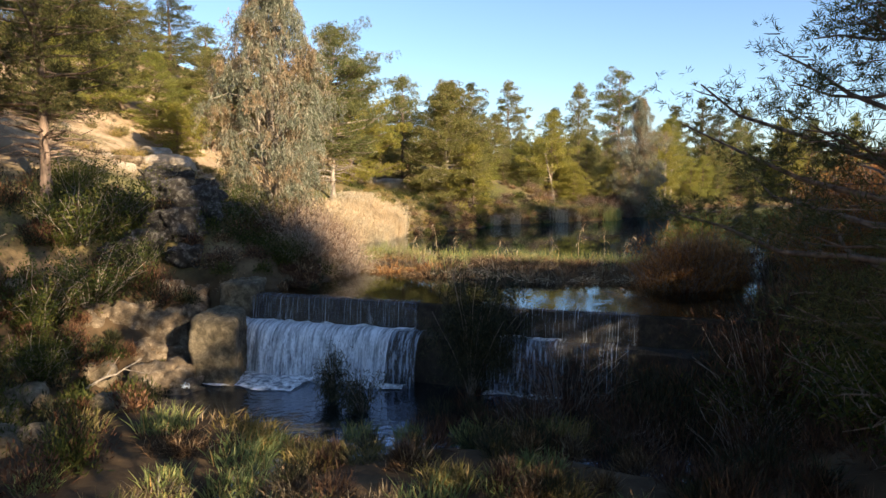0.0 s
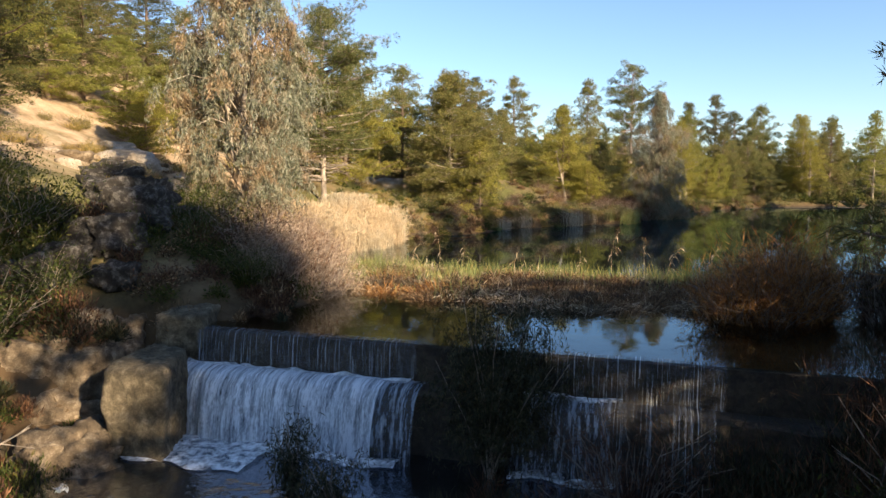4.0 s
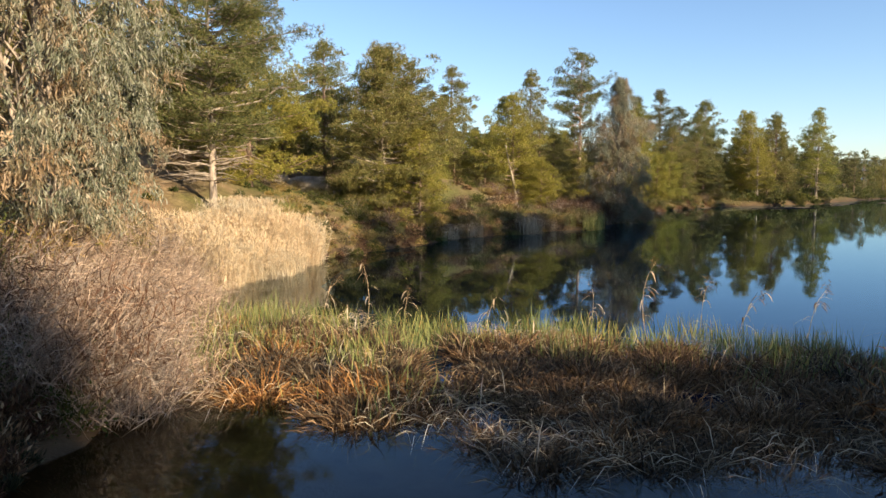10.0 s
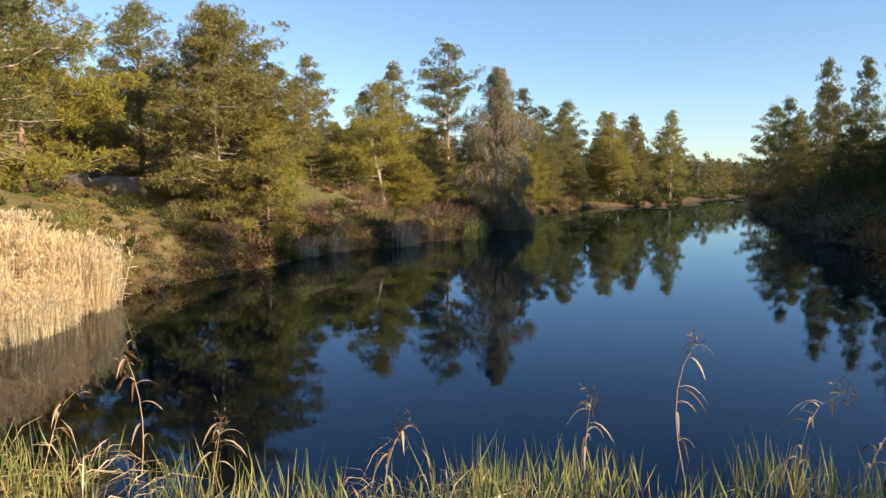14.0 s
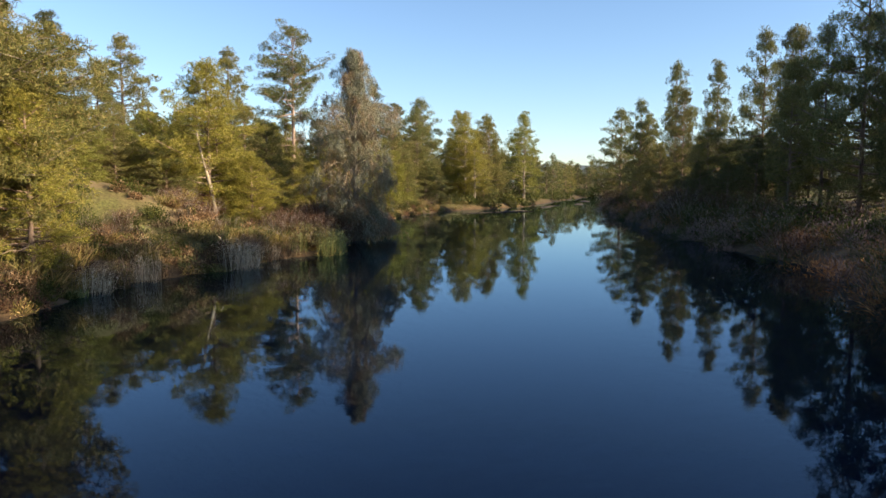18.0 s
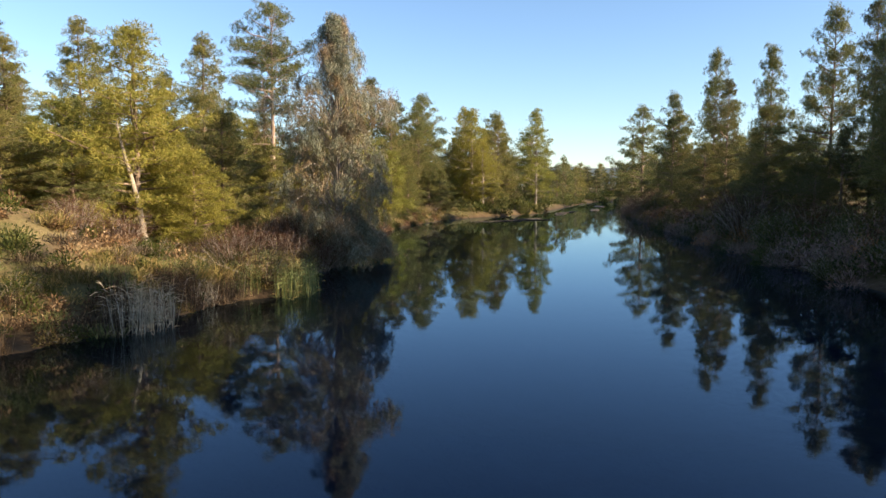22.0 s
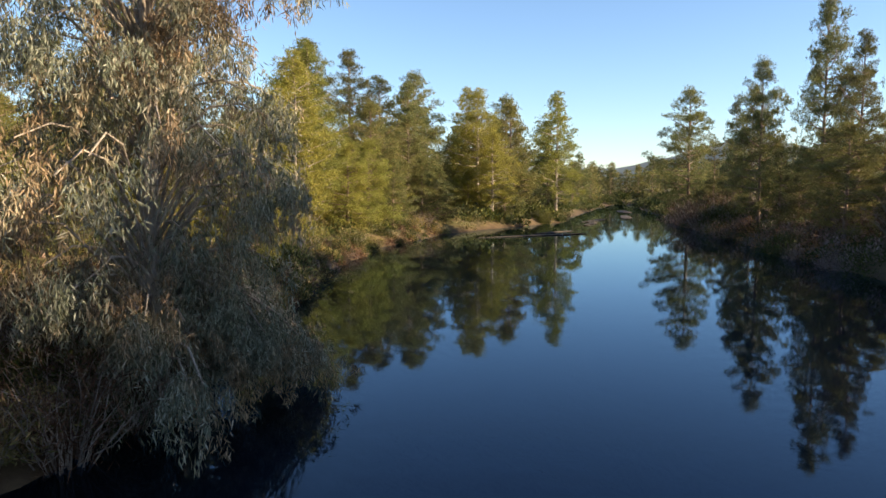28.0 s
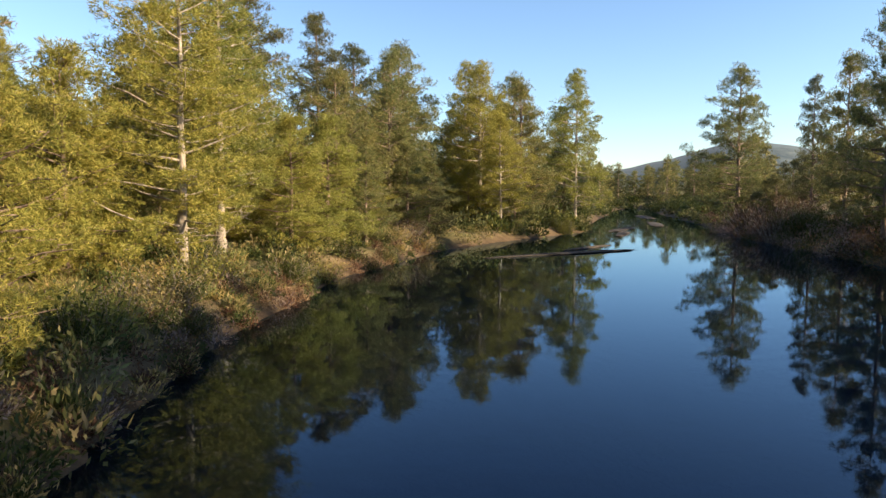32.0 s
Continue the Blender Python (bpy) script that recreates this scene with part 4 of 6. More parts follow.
def dry(x, y):
    return not bool(inside(np.array([x]), np.array([y]), POND_POLY)[0])


def open_ground(x, y):
    """The sunlit clearing behind the low point and the low bank at the end of the flight: no trees there."""
    return (9 < x < 23 and 56 < y < 70) or (26 < x < 46 and 66 < y < 97 and dist_l(x, y) < (11 if y < 88 or x < 41 else 6))


def scatter(n, box, low, high, apart, kinds, test, joined=""):
    """Trees of the woods behind, up to a height above the water."""
    got = tries = 0
    trees = []
    while got < n and tries < n * 60:
        tries += 1
        x, y = rnd.uniform(box[0], box[1]), rnd.uniform(box[2], box[3])
        if not test(x, y) or open_ground(x, y) or any((x - a) ** 2 + (y - b) ** 2 < apart * apart for a, b in placed):
            continue
        placed.append((x, y))
        k, top = rnd.choice(kinds), max(hz(x, y) + 4.5, rnd.uniform(low, high))
        got += 1
        if joined:
            trees.append((k, x, y, top, 1.0))
        else:
            wood(k, x, y, top)
    if joined:
        far_wood(trees, joined)


LEFT_WOOD = (0, 1, 2, 0, 3)
scatter(44, (8, 70, 66, 132), 8, 12.5, 3.4, LEFT_WOOD, lambda x, y: dry(x, y) and dist_l(x, y) > 5 and dist_l(x, y) < dist_r(x, y))
scatter(34, (30, 110, 108, 160), 12, 16, 4.2, (5, 6, 7), lambda x, y: dry(x, y) and dist_l(x, y) > 12 and dist_l(x, y) < dist_r(x, y), "pine wood behind the left bank")
scatter(34, (-36, 6, 44, 100), 11.0, 16.0, 3.8, (0, 1, 3, 0), lambda x, y: dry(x, y) and dist_l(x, y) > (9 if y > 50 else 18))
scatter(24, (94, 150, 120, 185), 10, 15, 4.2, (5, 6, 7), lambda x, y: dry(x, y) and 2.5 < dist_l(x, y) < dist_r(x, y), "pine wood along the far left bank")
scatter(13, (68, 112, 44, 112), 8, 12, 4.5, (0, 0, 2), lambda x, y: dry(x, y) and 2.5 < dist_r(x, y) < 24 and dist_r(x, y) < dist_l(x, y))
scatter(20, (56, 190, 34, 190), 8, 11.5, 4.2, (5, 6, 7), lambda x, y: dry(x, y) and 8 < dist_r(x, y) < 34 and dist_r(x, y) < dist_l(x, y), "dark pine wood behind the right bank")
scatter(60, (115, 220, 110, 235), 11, 15, 4.0, (5, 6, 7), lambda x, y: dry(x, y) and min(dist_l(x, y), dist_r(x, y)) > 2, "far pine wood where the water bends away")
scatter(40, (190, 330, 150, 330), 12, 18, 6, (5, 6), lambda x, y: dry(x, y), "far pine wood under the ridge")

scatter(40, (190, 240, 172, 240), 9, 13, 3.0, (5, 6), lambda x, y: dry(x, y), "pine wood that closes the far end of the water")
# young pines that fill the banks between the tall ones
scatter(58, (9, 66, 58, 116), 4.5, 9.0, 2.6, (3, 3, 2, 0), lambda x, y: dry(x, y) and (8 if y < 68 else 5) < dist_l(x, y) < 17 and dist_l(x, y) < dist_r(x, y))
scatter(26, (60, 96, 100, 135), 4.5, 8.0, 2.5, (3, 3, 8, 2), lambda x, y: dry(x, y) and 2.6 < dist_l(x, y) < 15 and dist_l(x, y) < dist_r(x, y))
scatter(18, (58, 120, 40, 125), 4.5, 8.5, 2.4, (8, 8, 1), lambda x, y: dry(x, y) and 2.0 < dist_r(x, y) < 13 and dist_r(x, y) < dist_l(x, y))
# an unseen wood, added on the right bank to keep the morning sun off the water and the foot of the other bank
shade_belt = []
for q in range(46):
    u = (q + rnd.random()) / 46
    x, y = 38.5 + 50 * u + rnd.uniform(-3, 3), 3.5 + 53 * u + rnd.uniform(-4, 3)
    if dry(x, y) and dist_r(x, y) > 8 and y - 30 < (x - 9) * 0.36 and not (50 < 0.8 * x + 0.6 * y < 58.4 and q % 5 < 3) and not 67.6 < 0.8 * x + 0.6 * y < 70.6:
        c = 0.8 * x + 0.6 * y       # place across the sun's direction
        shade_belt.append((6, x, y, (23.2 if c < 58 else 26.0 if c < 77 else 23.4 if c < 92 else 17.0) + rnd.uniform(-1.2, 1.2), 1.15))
# unseen too: tall pines behind the start of the flight, and low ones added to shade the sedge
for x, y, top in [(6.2, -8.6, 27), (2.5, -14, 26), (0, -19, 24), (5, -19, 28), (-5, -21, 20), (-9, -17, 18), (8.6, -6.4, 7.5), (10.6, -4.2, 7.0), (14.2, 0.8, 8.0), (15.6, 3.2, 8.6), (17.5, 5, 8.6)]:
    shade_belt.append((6, x, y, top, 0.85 if top > 10 else 1.7))
far_wood(shade_belt, "unseen dark pine wood added to shade the valley floor")

# pines about the weir, on both sides of the gorge; most right-hand ones are unseen, added for shade
for k, x, y, top in [(1, -15.0, 14.5, 12.5), (0, -17.5, 19.5, 15.0), (1, 13.9, -5.7, 18.5), (1, 15.9, -9.2, 17), (1, 19.4, -12.2, 18), (1, 12.8, -5.4, 18), (1, 15, -9.2, 17),
                     (1, 18, -13.2, 18), (1, 21.6, -15.8, 18), (1, 8, -18, 16), 
                     (8, 14.6, 8.6, 4.5), (8, 22, 20, 5), (8, 26, 24, 6), (8, 12.8, 5.5, 4.5),
                     (1, 74, 49, 19)]:
    wood(k, x, y, top, wide=0.8 if y < 0 else 1.0)


dark_a = settle(make_pine("pine", 36, 13.0, 4.6, 0.22, "open", PINE_DARK, "dark pine with bare lower branches above the gorge", tufts=24, per=8, branches=100, leaf=(0.20, 0.022), dead=44), -12.6, 18.5)
dark_b = settle(make_pine("pine", 37, 10.5, 3.0, 0.30, "open", PINE_DARK, "dark pine leaning over the gorge bank", tufts=20, per=10, branches=70, leaf=(0.15, 0.014), dead=14), 7.6, 1.3, z=-2.2)
for k in range(len(WOOD)):      # one more of each kind stands in the far wood
    if k not in USED:
        wood(k, 128 + 6 * k, 158 + 8 * k, 14)
place(dark_b, 11.0, -2.5, 1.3, 2.0)
place(dark_b, 10.0, 0.4, 0.9, 4.0)
# pines on the upper slope
for k, x, y, h in [(0, -13, 47, 7), (3, -16.5, 45, 5.5), (0, -21, 50, 8), (3, -11, 51, 6), (0, -15, 54, 7.5), (3, -24.5, 45, 6), (0, -9, 55, 7), (1, -19, 58, 8), (0, -27, 52, 8), (3, -20, 42, 5), (3, -14, 41, 3.5), (0, -29, 43, 7), (1, -32, 38, 8), (3, -27, 36, 5.5),
                   (0, -24, 30, 7), (1, -21, 26, 8), (0, -19, 33, 4), (0, -33, 48, 9), (0, -7, 60, 6), (0, -3, 66, 5), (3, -1, 69, 4.5), (0, 3.5, 74, 5)]:
    wood(k, x, y, hz(x, y) + h, wide=1.25)
# a pale dead trunk leaning at the shore
snag = thing("dead_tree", label="pale dead pine trunk leaning at the shore", category="tree")
sl = np.linspace(0, 1, 8)[:, None]
part_np("trunk", *tubes([(np.array([0, 0, -0.4]) + sl * np.array([-0.9, 0.4, 6.4]) + np.array([0.12, 0, 0]) * np.sin(sl * 5), 0.19 * (1 - 0.75 * sl[:, 0]))], 8), BARK_PALE, snag, smooth=True)
rs = np.random.default_rng(5)
part_np("branch", *tubes([(np.array([-0.9 * u, 0.4 * u, 6.4 * u]) + np.linspace(0, 1, 4)[:, None] * np.array([math.cos(q), math.sin(q), 0.25]) * rs.uniform(0.3, 0.9), np.array([0.02, 0.015, 0.01, 0.005])) for q, u in zip(rs.uniform(0, 6.28, 26), rs.uniform(0.2, 1, 26))], 4), BARK_PALE, snag, kind="stuff")
settle(snag, 20.6, 70.6)


# ---------------------------------------------------------------- undergrowth
bushes = [make_shrub("shrub", 80, 1.5, 1.2, SHRUB, "dark green shrub on the bank", 3800, 40, (0.09, 0.03), group="bank shrubs"),
          make_shrub("shrub", 81, 1.2, 1.1, GRASS, "dry olive-brown shrub on the bank", 1900, 40, (0.15, 0.035), group="bank shrubs"),
          make_shrub("shrub", 82, 2.2, 1.3, SHRUB_RED, "bare russet shrub beside the water", 1800, 60, (0.13, 0.05), bare=True, group="bare shrubs"),
          make_shrub("shrub", 83, 1.7, 1.4, PINE_YOUNG, "yellow-green bush in the sun", 1900, 36, (0.15, 0.045), group="bank shrubs"),
          make_shrub("shrub", 82, 2.3, 1.15, RUSSET, "dense russet shrub lit by the sun", 7000, 130, (0.12, 0.05), bare=True, group="bare shrubs")]
BUSH_USED = set()


def bush(k, x, y, s=1.0, z=None, tall=1.0):
    z = hz(x, y) if z is None else z
    turn = rnd.uniform(0, 6.28)
    if k in BUSH_USED:
        return copy_at(bushes[k], (x, y, z - 0.05), turn, (s, s, s * tall))
    BUSH_USED.add(k)
    bushes[k].matrix_basis = Matrix.LocRotScale((x, y, z - 0.05), Euler((0, 0, turn)), (s, s, s * tall))
    return bushes[k]


def shore_walk(line, n, lo, hi, kinds, s0, s1, first=0, last=None):
    """Shrubs at chance along a stretch of the shore, from lo to hi metres behind the water's edge."""
    pts = np.array(line[first:last])
    seg = np.hypot(*np.diff(pts, axis=0).T)
    cum = np.concatenate([[0], np.cumsum(seg)])
    for q in range(n):
        t = rnd.uniform(0, cum[-1])
        k = int(np.searchsorted(cum, t) - 1)
        k = max(0, min(k, len(seg) - 1))
        d = (pts[k + 1] - pts[k]) / seg[k]
        nrm = np.array([-d[1], d[0]])
        p = pts[k] + d * (t - cum[k]) + nrm * rnd.uniform(lo, hi)
        if dry(p[0], p[1]):
            bush(rnd.choice(kinds), p[0], p[1], rnd.uniform(s0, s1))


shore_walk(LEFT_SHORE, 44, 0.3, 5, (0, 0, 1, 2), 0.6, 1.15, 16, 28)
shore_walk(LEFT_SHORE, 26, 0.3, 5, (0, 0, 1, 1, 3), 0.6, 1.2, 21, 30)
shore_walk(LEFT_SHORE, 22, 0.4, 14, (0, 1, 1, 2), 0.45, 0.9, 8, 16)
shore_walk(LEFT_SHORE, 16, 8, 26, (0, 1, 1, 3), 0.5, 1.1, 4, 12)
shore_walk(RIGHT_SHORE, 44, -0.3, 6, (0, 0, 0, 2), 1.0, 1.9, 4, 12)
shore_walk(RIGHT_SHORE, 12, 0.2, 4, (0, 2, 2), 0.9, 1.5, 9, 15)


def thicket(name, line, first, last, n, lo, hi, low, high, materials, label, seed, per=170, leaf=(0.24, 0.09), side=1):
    """Undergrowth that runs along a shore: many small bushes, joined."""
    rg = np.random.default_rng(seed)
    pts = np.array(line[first:last], float)
    seg = np.hypot(*np.diff(pts, axis=0).T)
    cum = np.concatenate([[0], np.cumsum(seg)])
    t = rg.uniform(0, cum[-1], n)
    k = np.clip(np.searchsorted(cum, t) - 1, 0, len(seg) - 1)
    d = np.diff(pts, axis=0)[k] / seg[k][:, None]
    c = pts[k] + d * (t - cum[k])[:, None] + np.column_stack([-d[:, 1], d[:, 0]]) * rg.uniform(lo, hi, n)[:, None]
    ok = (lo < -1) | ~inside(c[:, 0], c[:, 1], POND_POLY)
    c = c[ok]
    z = np.maximum(height(c[:, 0], c[:, 1]), -0.15)
    h = rg.uniform(low, high, len(c))
    kind = rg.integers(0, len(materials), len(c))
    ob = tagged(thing(name), label, "undergrowth", kind="stuff")
    for q, material in enumerate(materials):
        sel = np.where(kind == q)[0]
        i = np.repeat(sel, per)
        p = rg.normal(0, 1, (len(i), 3))
        p = unit(p) * rg.uniform(0.35, 1, (len(i), 1)) * np.array([0.85, 0.85, 0.6])
        p[:, 2] = np.abs(p[:, 2]) * 1.5
        lump = 1 + 0.3 * np.sin(p[:, 0:1] * 5 + i[:, None]) * np.cos(p[:, 1:2] * 4 + i[:, None] * 2)
        base = np.column_stack([c[i], z[i]]) + p * h[i][:, None] * lump
        way = unit(p) + rg.normal(0, 0.6, p.shape) + np.array([0, 0, 0.3])
        part_np("foliage", *blades(base, way, leaf[0] * rg.uniform(0.6, 1.3, len(i)), leaf[1] * rg.uniform(0.7, 1.3, len(i)), rg), material, ob, kind="stuff")
    return ob


thicket("undergrowth", LEFT_SHORE, 12, 24, 150, 0.2, 9, 0.4, 1.0, (SHRUB, SHRUB, REED_BROWN), "dark low undergrowth along the left bank", 301, leaf=(0.15, 0.05), per=300)
thicket("undergrowth", LEFT_SHORE, 23, 31, 240, 0.2, 12, 0.5, 1.5, (SHRUB, PINE, GRASS), "mixed green and dry undergrowth under the pines", 302, leaf=(0.22, 0.07), per=240)
thicket("undergrowth", RIGHT_SHORE, 2, 12, 260, -0.5, 10, 0.6, 2.0, (SHRUB, SHRUB, SHRUB_RED), "dark undergrowth along the right bank", 303, per=220)
thicket("undergrowth", LEFT_SHORE, 0, 6, 130, 0.4, 6, 0.35, 0.9, (SHRUB, SHRUB, SHRUB_RED, REED_BROWN), "dark low undergrowth beside the weir", 306, leaf=(0.12, 0.035), per=320)
thicket("undergrowth", LEFT_SHORE, 6, 13, 90, 1.5, 12, 0.2, 0.6, (GRASS, SHRUB, GRASS), "dry low scrub on the slope", 307, leaf=(0.14, 0.04), per=200)
thicket("undergrowth", RIGHT_SHORE, 5, 11, 100, 0.5, 9, 0.8, 1.8, (SHRUB, MAUVE), "tall dark scrub under the pines of the right bank", 308, per=260)
thicket("undergrowth", RIGHT_SHORE, 4, 12, 170, -1.2, 2.5, 0.9, 2.0, (MAUVE, MAUVE, SHRUB, RUSSET), "bare mauve twigs that hang over the water along the right bank", 323, per=420, leaf=(0.32, 0.022))
thicket("undergrowth", LEFT_SHORE, 28, 34, 120, 0.0, 12, 1.0, 2.4, (SHRUB, PINE_DARK), "dense scrub along the far bank", 304, leaf=(0.45, 0.18))
thicket("undergrowth", RIGHT_SHORE, 0, 5, 120, 0.0, 12, 1.0, 2.4, (SHRUB, PINE_DARK), "dense scrub on the far side", 305, leaf=(0.45, 0.18))
thicket("undergrowth", LEFT_SHORE, 17, 28, 230, -0.5, 2.2, 0.25, 0.75, (SHRUB, SHRUB_RED, REED_BROWN, GRASS), "low brown growth along the water's edge", 309, leaf=(0.13, 0.03), per=260)
thicket("undergrowth", LEFT_SHORE, 7, 14, 190, -0.3, 4.5, 0.12, 0.42, (GRASS, SHRUB, REED_BROWN, GRASS), "low grass and scrub on the green bank", 310, leaf=(0.12, 0.025), per=170)
thicket("undergrowth", [(186, 204), (218, 178)], 0, 2, 70, -16, 16, 1.5, 3.2, (SHRUB, PINE_DARK), "dense scrub that closes the far end", 318, leaf=(0.6, 0.25))
thicket("undergrowth", LEFT_SHORE, 9, 17, 150, -0.5, 3.0, 0.25, 0.7, (SHRUB, REED_BROWN, SHRUB_RED, GRASS), "dark growth at the foot of the left bank", 324, leaf=(0.14, 0.03), per=240)
thicket("undergrowth", LEFT_SHORE, 20, 26, 170, -0.3, 8, 0.3, 0.85, (SHRUB, SHRUB_RED, MAUVE, GRASS), "dark brambles and dry growth on the low bank", 325, leaf=(0.13, 0.03), per=300)
shore_walk(RIGHT_SHORE, 30, -2.5, -0.2, (4, 2, 2), 0.7, 1.25, 5, 12)
# shade and thicket about the weir
for x, y, k, s in [(-10.2, 18.4, 0, 1.5), (-9.0, 16.6, 0, 1.0), (-10.8, 16.6, 0, 1.6), (-9.8, 14.6, 0, 1.4), (-12.2, 20.0, 0, 1.3), (-6.4, 20.8, 0, 0.8), (-5.9, 20.2, 0, 0.7),
                   (-4.2, 20.5, 2, 1.2), (-5.4, 22, 0, 1.2), (-3.4, 22.3, 2, 1.1), (-6.6, 23, 0, 1.3), (-5.6, 25.6, 1, 1.4), (-7.6, 25.2, 0, 1.3), (-2.6, 20.4, 2, 1.1), (-4.0, 18.4, 0, 0.8),
                   (-7.4, 28.5, 1, 1.3), (-8.8, 23.2, 1, 1.0), (-10.2, 25.0, 0, 1.0), (-6.6, 30.5, 1, 1.2), (-5.0, 32.0, 1, 1.1), (-5.6, 35.0, 1, 1.1),
                   (9.8, 15.2, 4, 1.15), (10.7, 15.0, 4, 1.25), (11.6, 15.6, 4, 1.2), (12.4, 16.4, 4, 0.95), (10.2, 14.6, 2, 1.0), (13.6, 11.8, 4, 1.5), (15.0, 12.8, 4, 1.6), (16.6, 14.4, 4, 1.6), (18.4, 16.6, 4, 1.5), (20.5, 19, 4, 1.5), (14.8, 10.6, 4, 1.7), (16.4, 12.0, 4, 1.8), (13.4, 14.2, 2, 1.1), (14.6, 16.2, 2, 1.2), (9.4, 4.6, 0, 1.5), (8.6, 2.4, 0, 1.7), 
                   (8.2, 6.4, 0, 1.2), (7.8, 0.2, 0, 1.6), (9.8, 2.2, 0, 1.9),
                   (4.7, 9.9, 2, 1.2), (8.6, 6.8, 2, 1.2), (7.2, 5.2, 2, 0.9), (5.2, 6.8, 2, 0.7), (3.2, 8.2, 2, 0.7), (-9.5, 10.5, 0, 1.0), (-10.5, 12.5, 0, 1.4), (-11.5, 8.5, 0, 1.4), (-12.5, 11.0, 0, 1.5), (-9.4, 6.0, 1, 0.9)]:
    bush(k, x, y, s)


def make_willow(seed, H, R, stems, sprays, leaves, label):
    """A willow shrub: leaning stems and hanging sprays of narrow leaves."""
    rng = np.random.default_rng(seed)
    ob = thing("willow_shrub", label=label, category="shrub")
    lines, tips = [], []
    for q in range(stems):
        a, r, h = rng.uniform(0, 6.28), R * rng.uniform(0.2, 0.9), H * rng.uniform(0.6, 1.0)
        s = np.linspace(0, 1, 6)[:, None]
        line = np.array([math.cos(a), math.sin(a), 0]) * r * s ** 1.4 + np.array([0, 0, 1]) * (h * s - 0.15) + rng.normal(0, 0.04, (6, 3)) * s
        lines.append((line, 0.022 * (1 - 0.8 * s[:, 0]) + 0.004))
        u = rng.uniform(0.3, 1.0, sprays // stems) ** 0.8
        tips.append(np.column_stack([np.interp(u, s[:, 0], line[:, k]) for k in range(3)]) + rng.normal(0, 0.22 * R, (len(u), 3)))
    part_np("stem", *tubes(lines, 5), TWIG, ob, kind="stuff")
    tips = np.concatenate(tips)
    base = np.repeat(tips, leaves, 0)
    drop = rng.uniform(0, 1, (len(base), 1))
    base = base + rng.normal(0, 0.10, base.shape) - np.array([0, 0, 0.45]) * drop
    base[:, 2] = np.maximum(base[:, 2], 0.1)
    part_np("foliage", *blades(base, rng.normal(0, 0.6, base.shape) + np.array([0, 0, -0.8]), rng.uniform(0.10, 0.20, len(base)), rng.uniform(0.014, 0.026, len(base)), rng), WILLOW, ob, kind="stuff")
    return ob


willow = settle(make_willow(85, 4.1, 1.75, 18, 480, 44, "dark willow shrub leaning over the weir"), 2.05, 11.0, z=-2.5)
sapling = settle(make_willow(86, 2.1, 0.6, 9, 80, 36, "small green willow in front of the fall"), -1.9, 10.8, z=-2.5)
low_willow = settle(make_willow(87, 1.5, 0.7, 9, 70, 36, "low green willow at the edge of the stream"), -1.0, 9.8, z=-2.5)


def scrub(x0, x1, y0, y1, n, low, high, materials, label, seed, per=260, leaf=(0.13, 0.03), floor=-2.6):
    """A tangle of low bushes over a stretch of ground, joined."""
    rg = np.random.default_rng(seed)
    c = np.column_stack([rg.uniform(x0, x1, n), rg.uniform(y0, y1, n)])
    z = np.maximum(height(c[:, 0], c[:, 1]), floor)
    h = rg.uniform(low, high, n)
    kind = rg.integers(0, len(materials), n)
    ob = tagged(thing("undergrowth"), label, "undergrowth", kind="stuff")
    for q, material in enumerate(materials):
        i = np.repeat(np.where(kind == q)[0], per)
        p = unit(rg.normal(0, 1, (len(i), 3))) * rg.uniform(0.2, 1, (len(i), 1)) * np.array([0.8, 0.8, 0.7])
        p[:, 2] = np.abs(p[:, 2]) * 1.5
        base = np.column_stack([c[i], z[i]]) + p * h[i][:, None]
        way = unit(p) * 0.7 + rg.normal(0, 0.5, p.shape) + np.array([0, 0, 0.7])
        part_np("foliage", *blades(base, way, leaf[0] * rg.uniform(0.6, 1.8, len(i)), leaf[1] * rg.uniform(0.6, 1.3, len(i)), rg), material, ob, kind="stuff")
    return ob


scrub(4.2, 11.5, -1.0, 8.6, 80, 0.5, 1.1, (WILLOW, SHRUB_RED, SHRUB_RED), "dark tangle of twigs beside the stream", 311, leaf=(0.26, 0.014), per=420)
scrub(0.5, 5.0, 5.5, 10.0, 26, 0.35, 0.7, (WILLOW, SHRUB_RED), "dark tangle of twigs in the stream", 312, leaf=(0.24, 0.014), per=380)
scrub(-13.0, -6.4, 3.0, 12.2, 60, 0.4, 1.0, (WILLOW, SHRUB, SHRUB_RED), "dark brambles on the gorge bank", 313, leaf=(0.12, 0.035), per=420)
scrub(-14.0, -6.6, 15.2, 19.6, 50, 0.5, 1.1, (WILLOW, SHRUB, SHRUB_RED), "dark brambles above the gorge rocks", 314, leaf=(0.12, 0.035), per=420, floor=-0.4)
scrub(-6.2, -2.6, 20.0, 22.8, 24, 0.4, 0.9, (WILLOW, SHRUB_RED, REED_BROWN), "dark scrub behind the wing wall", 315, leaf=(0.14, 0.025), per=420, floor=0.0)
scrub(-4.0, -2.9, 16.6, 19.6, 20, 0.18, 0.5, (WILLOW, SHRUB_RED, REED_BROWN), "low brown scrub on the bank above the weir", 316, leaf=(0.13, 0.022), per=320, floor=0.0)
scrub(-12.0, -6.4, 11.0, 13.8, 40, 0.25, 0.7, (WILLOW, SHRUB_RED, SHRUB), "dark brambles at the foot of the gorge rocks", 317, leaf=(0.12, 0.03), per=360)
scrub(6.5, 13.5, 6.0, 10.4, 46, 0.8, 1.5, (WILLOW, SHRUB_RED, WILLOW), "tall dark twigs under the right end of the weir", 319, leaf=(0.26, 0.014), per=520)
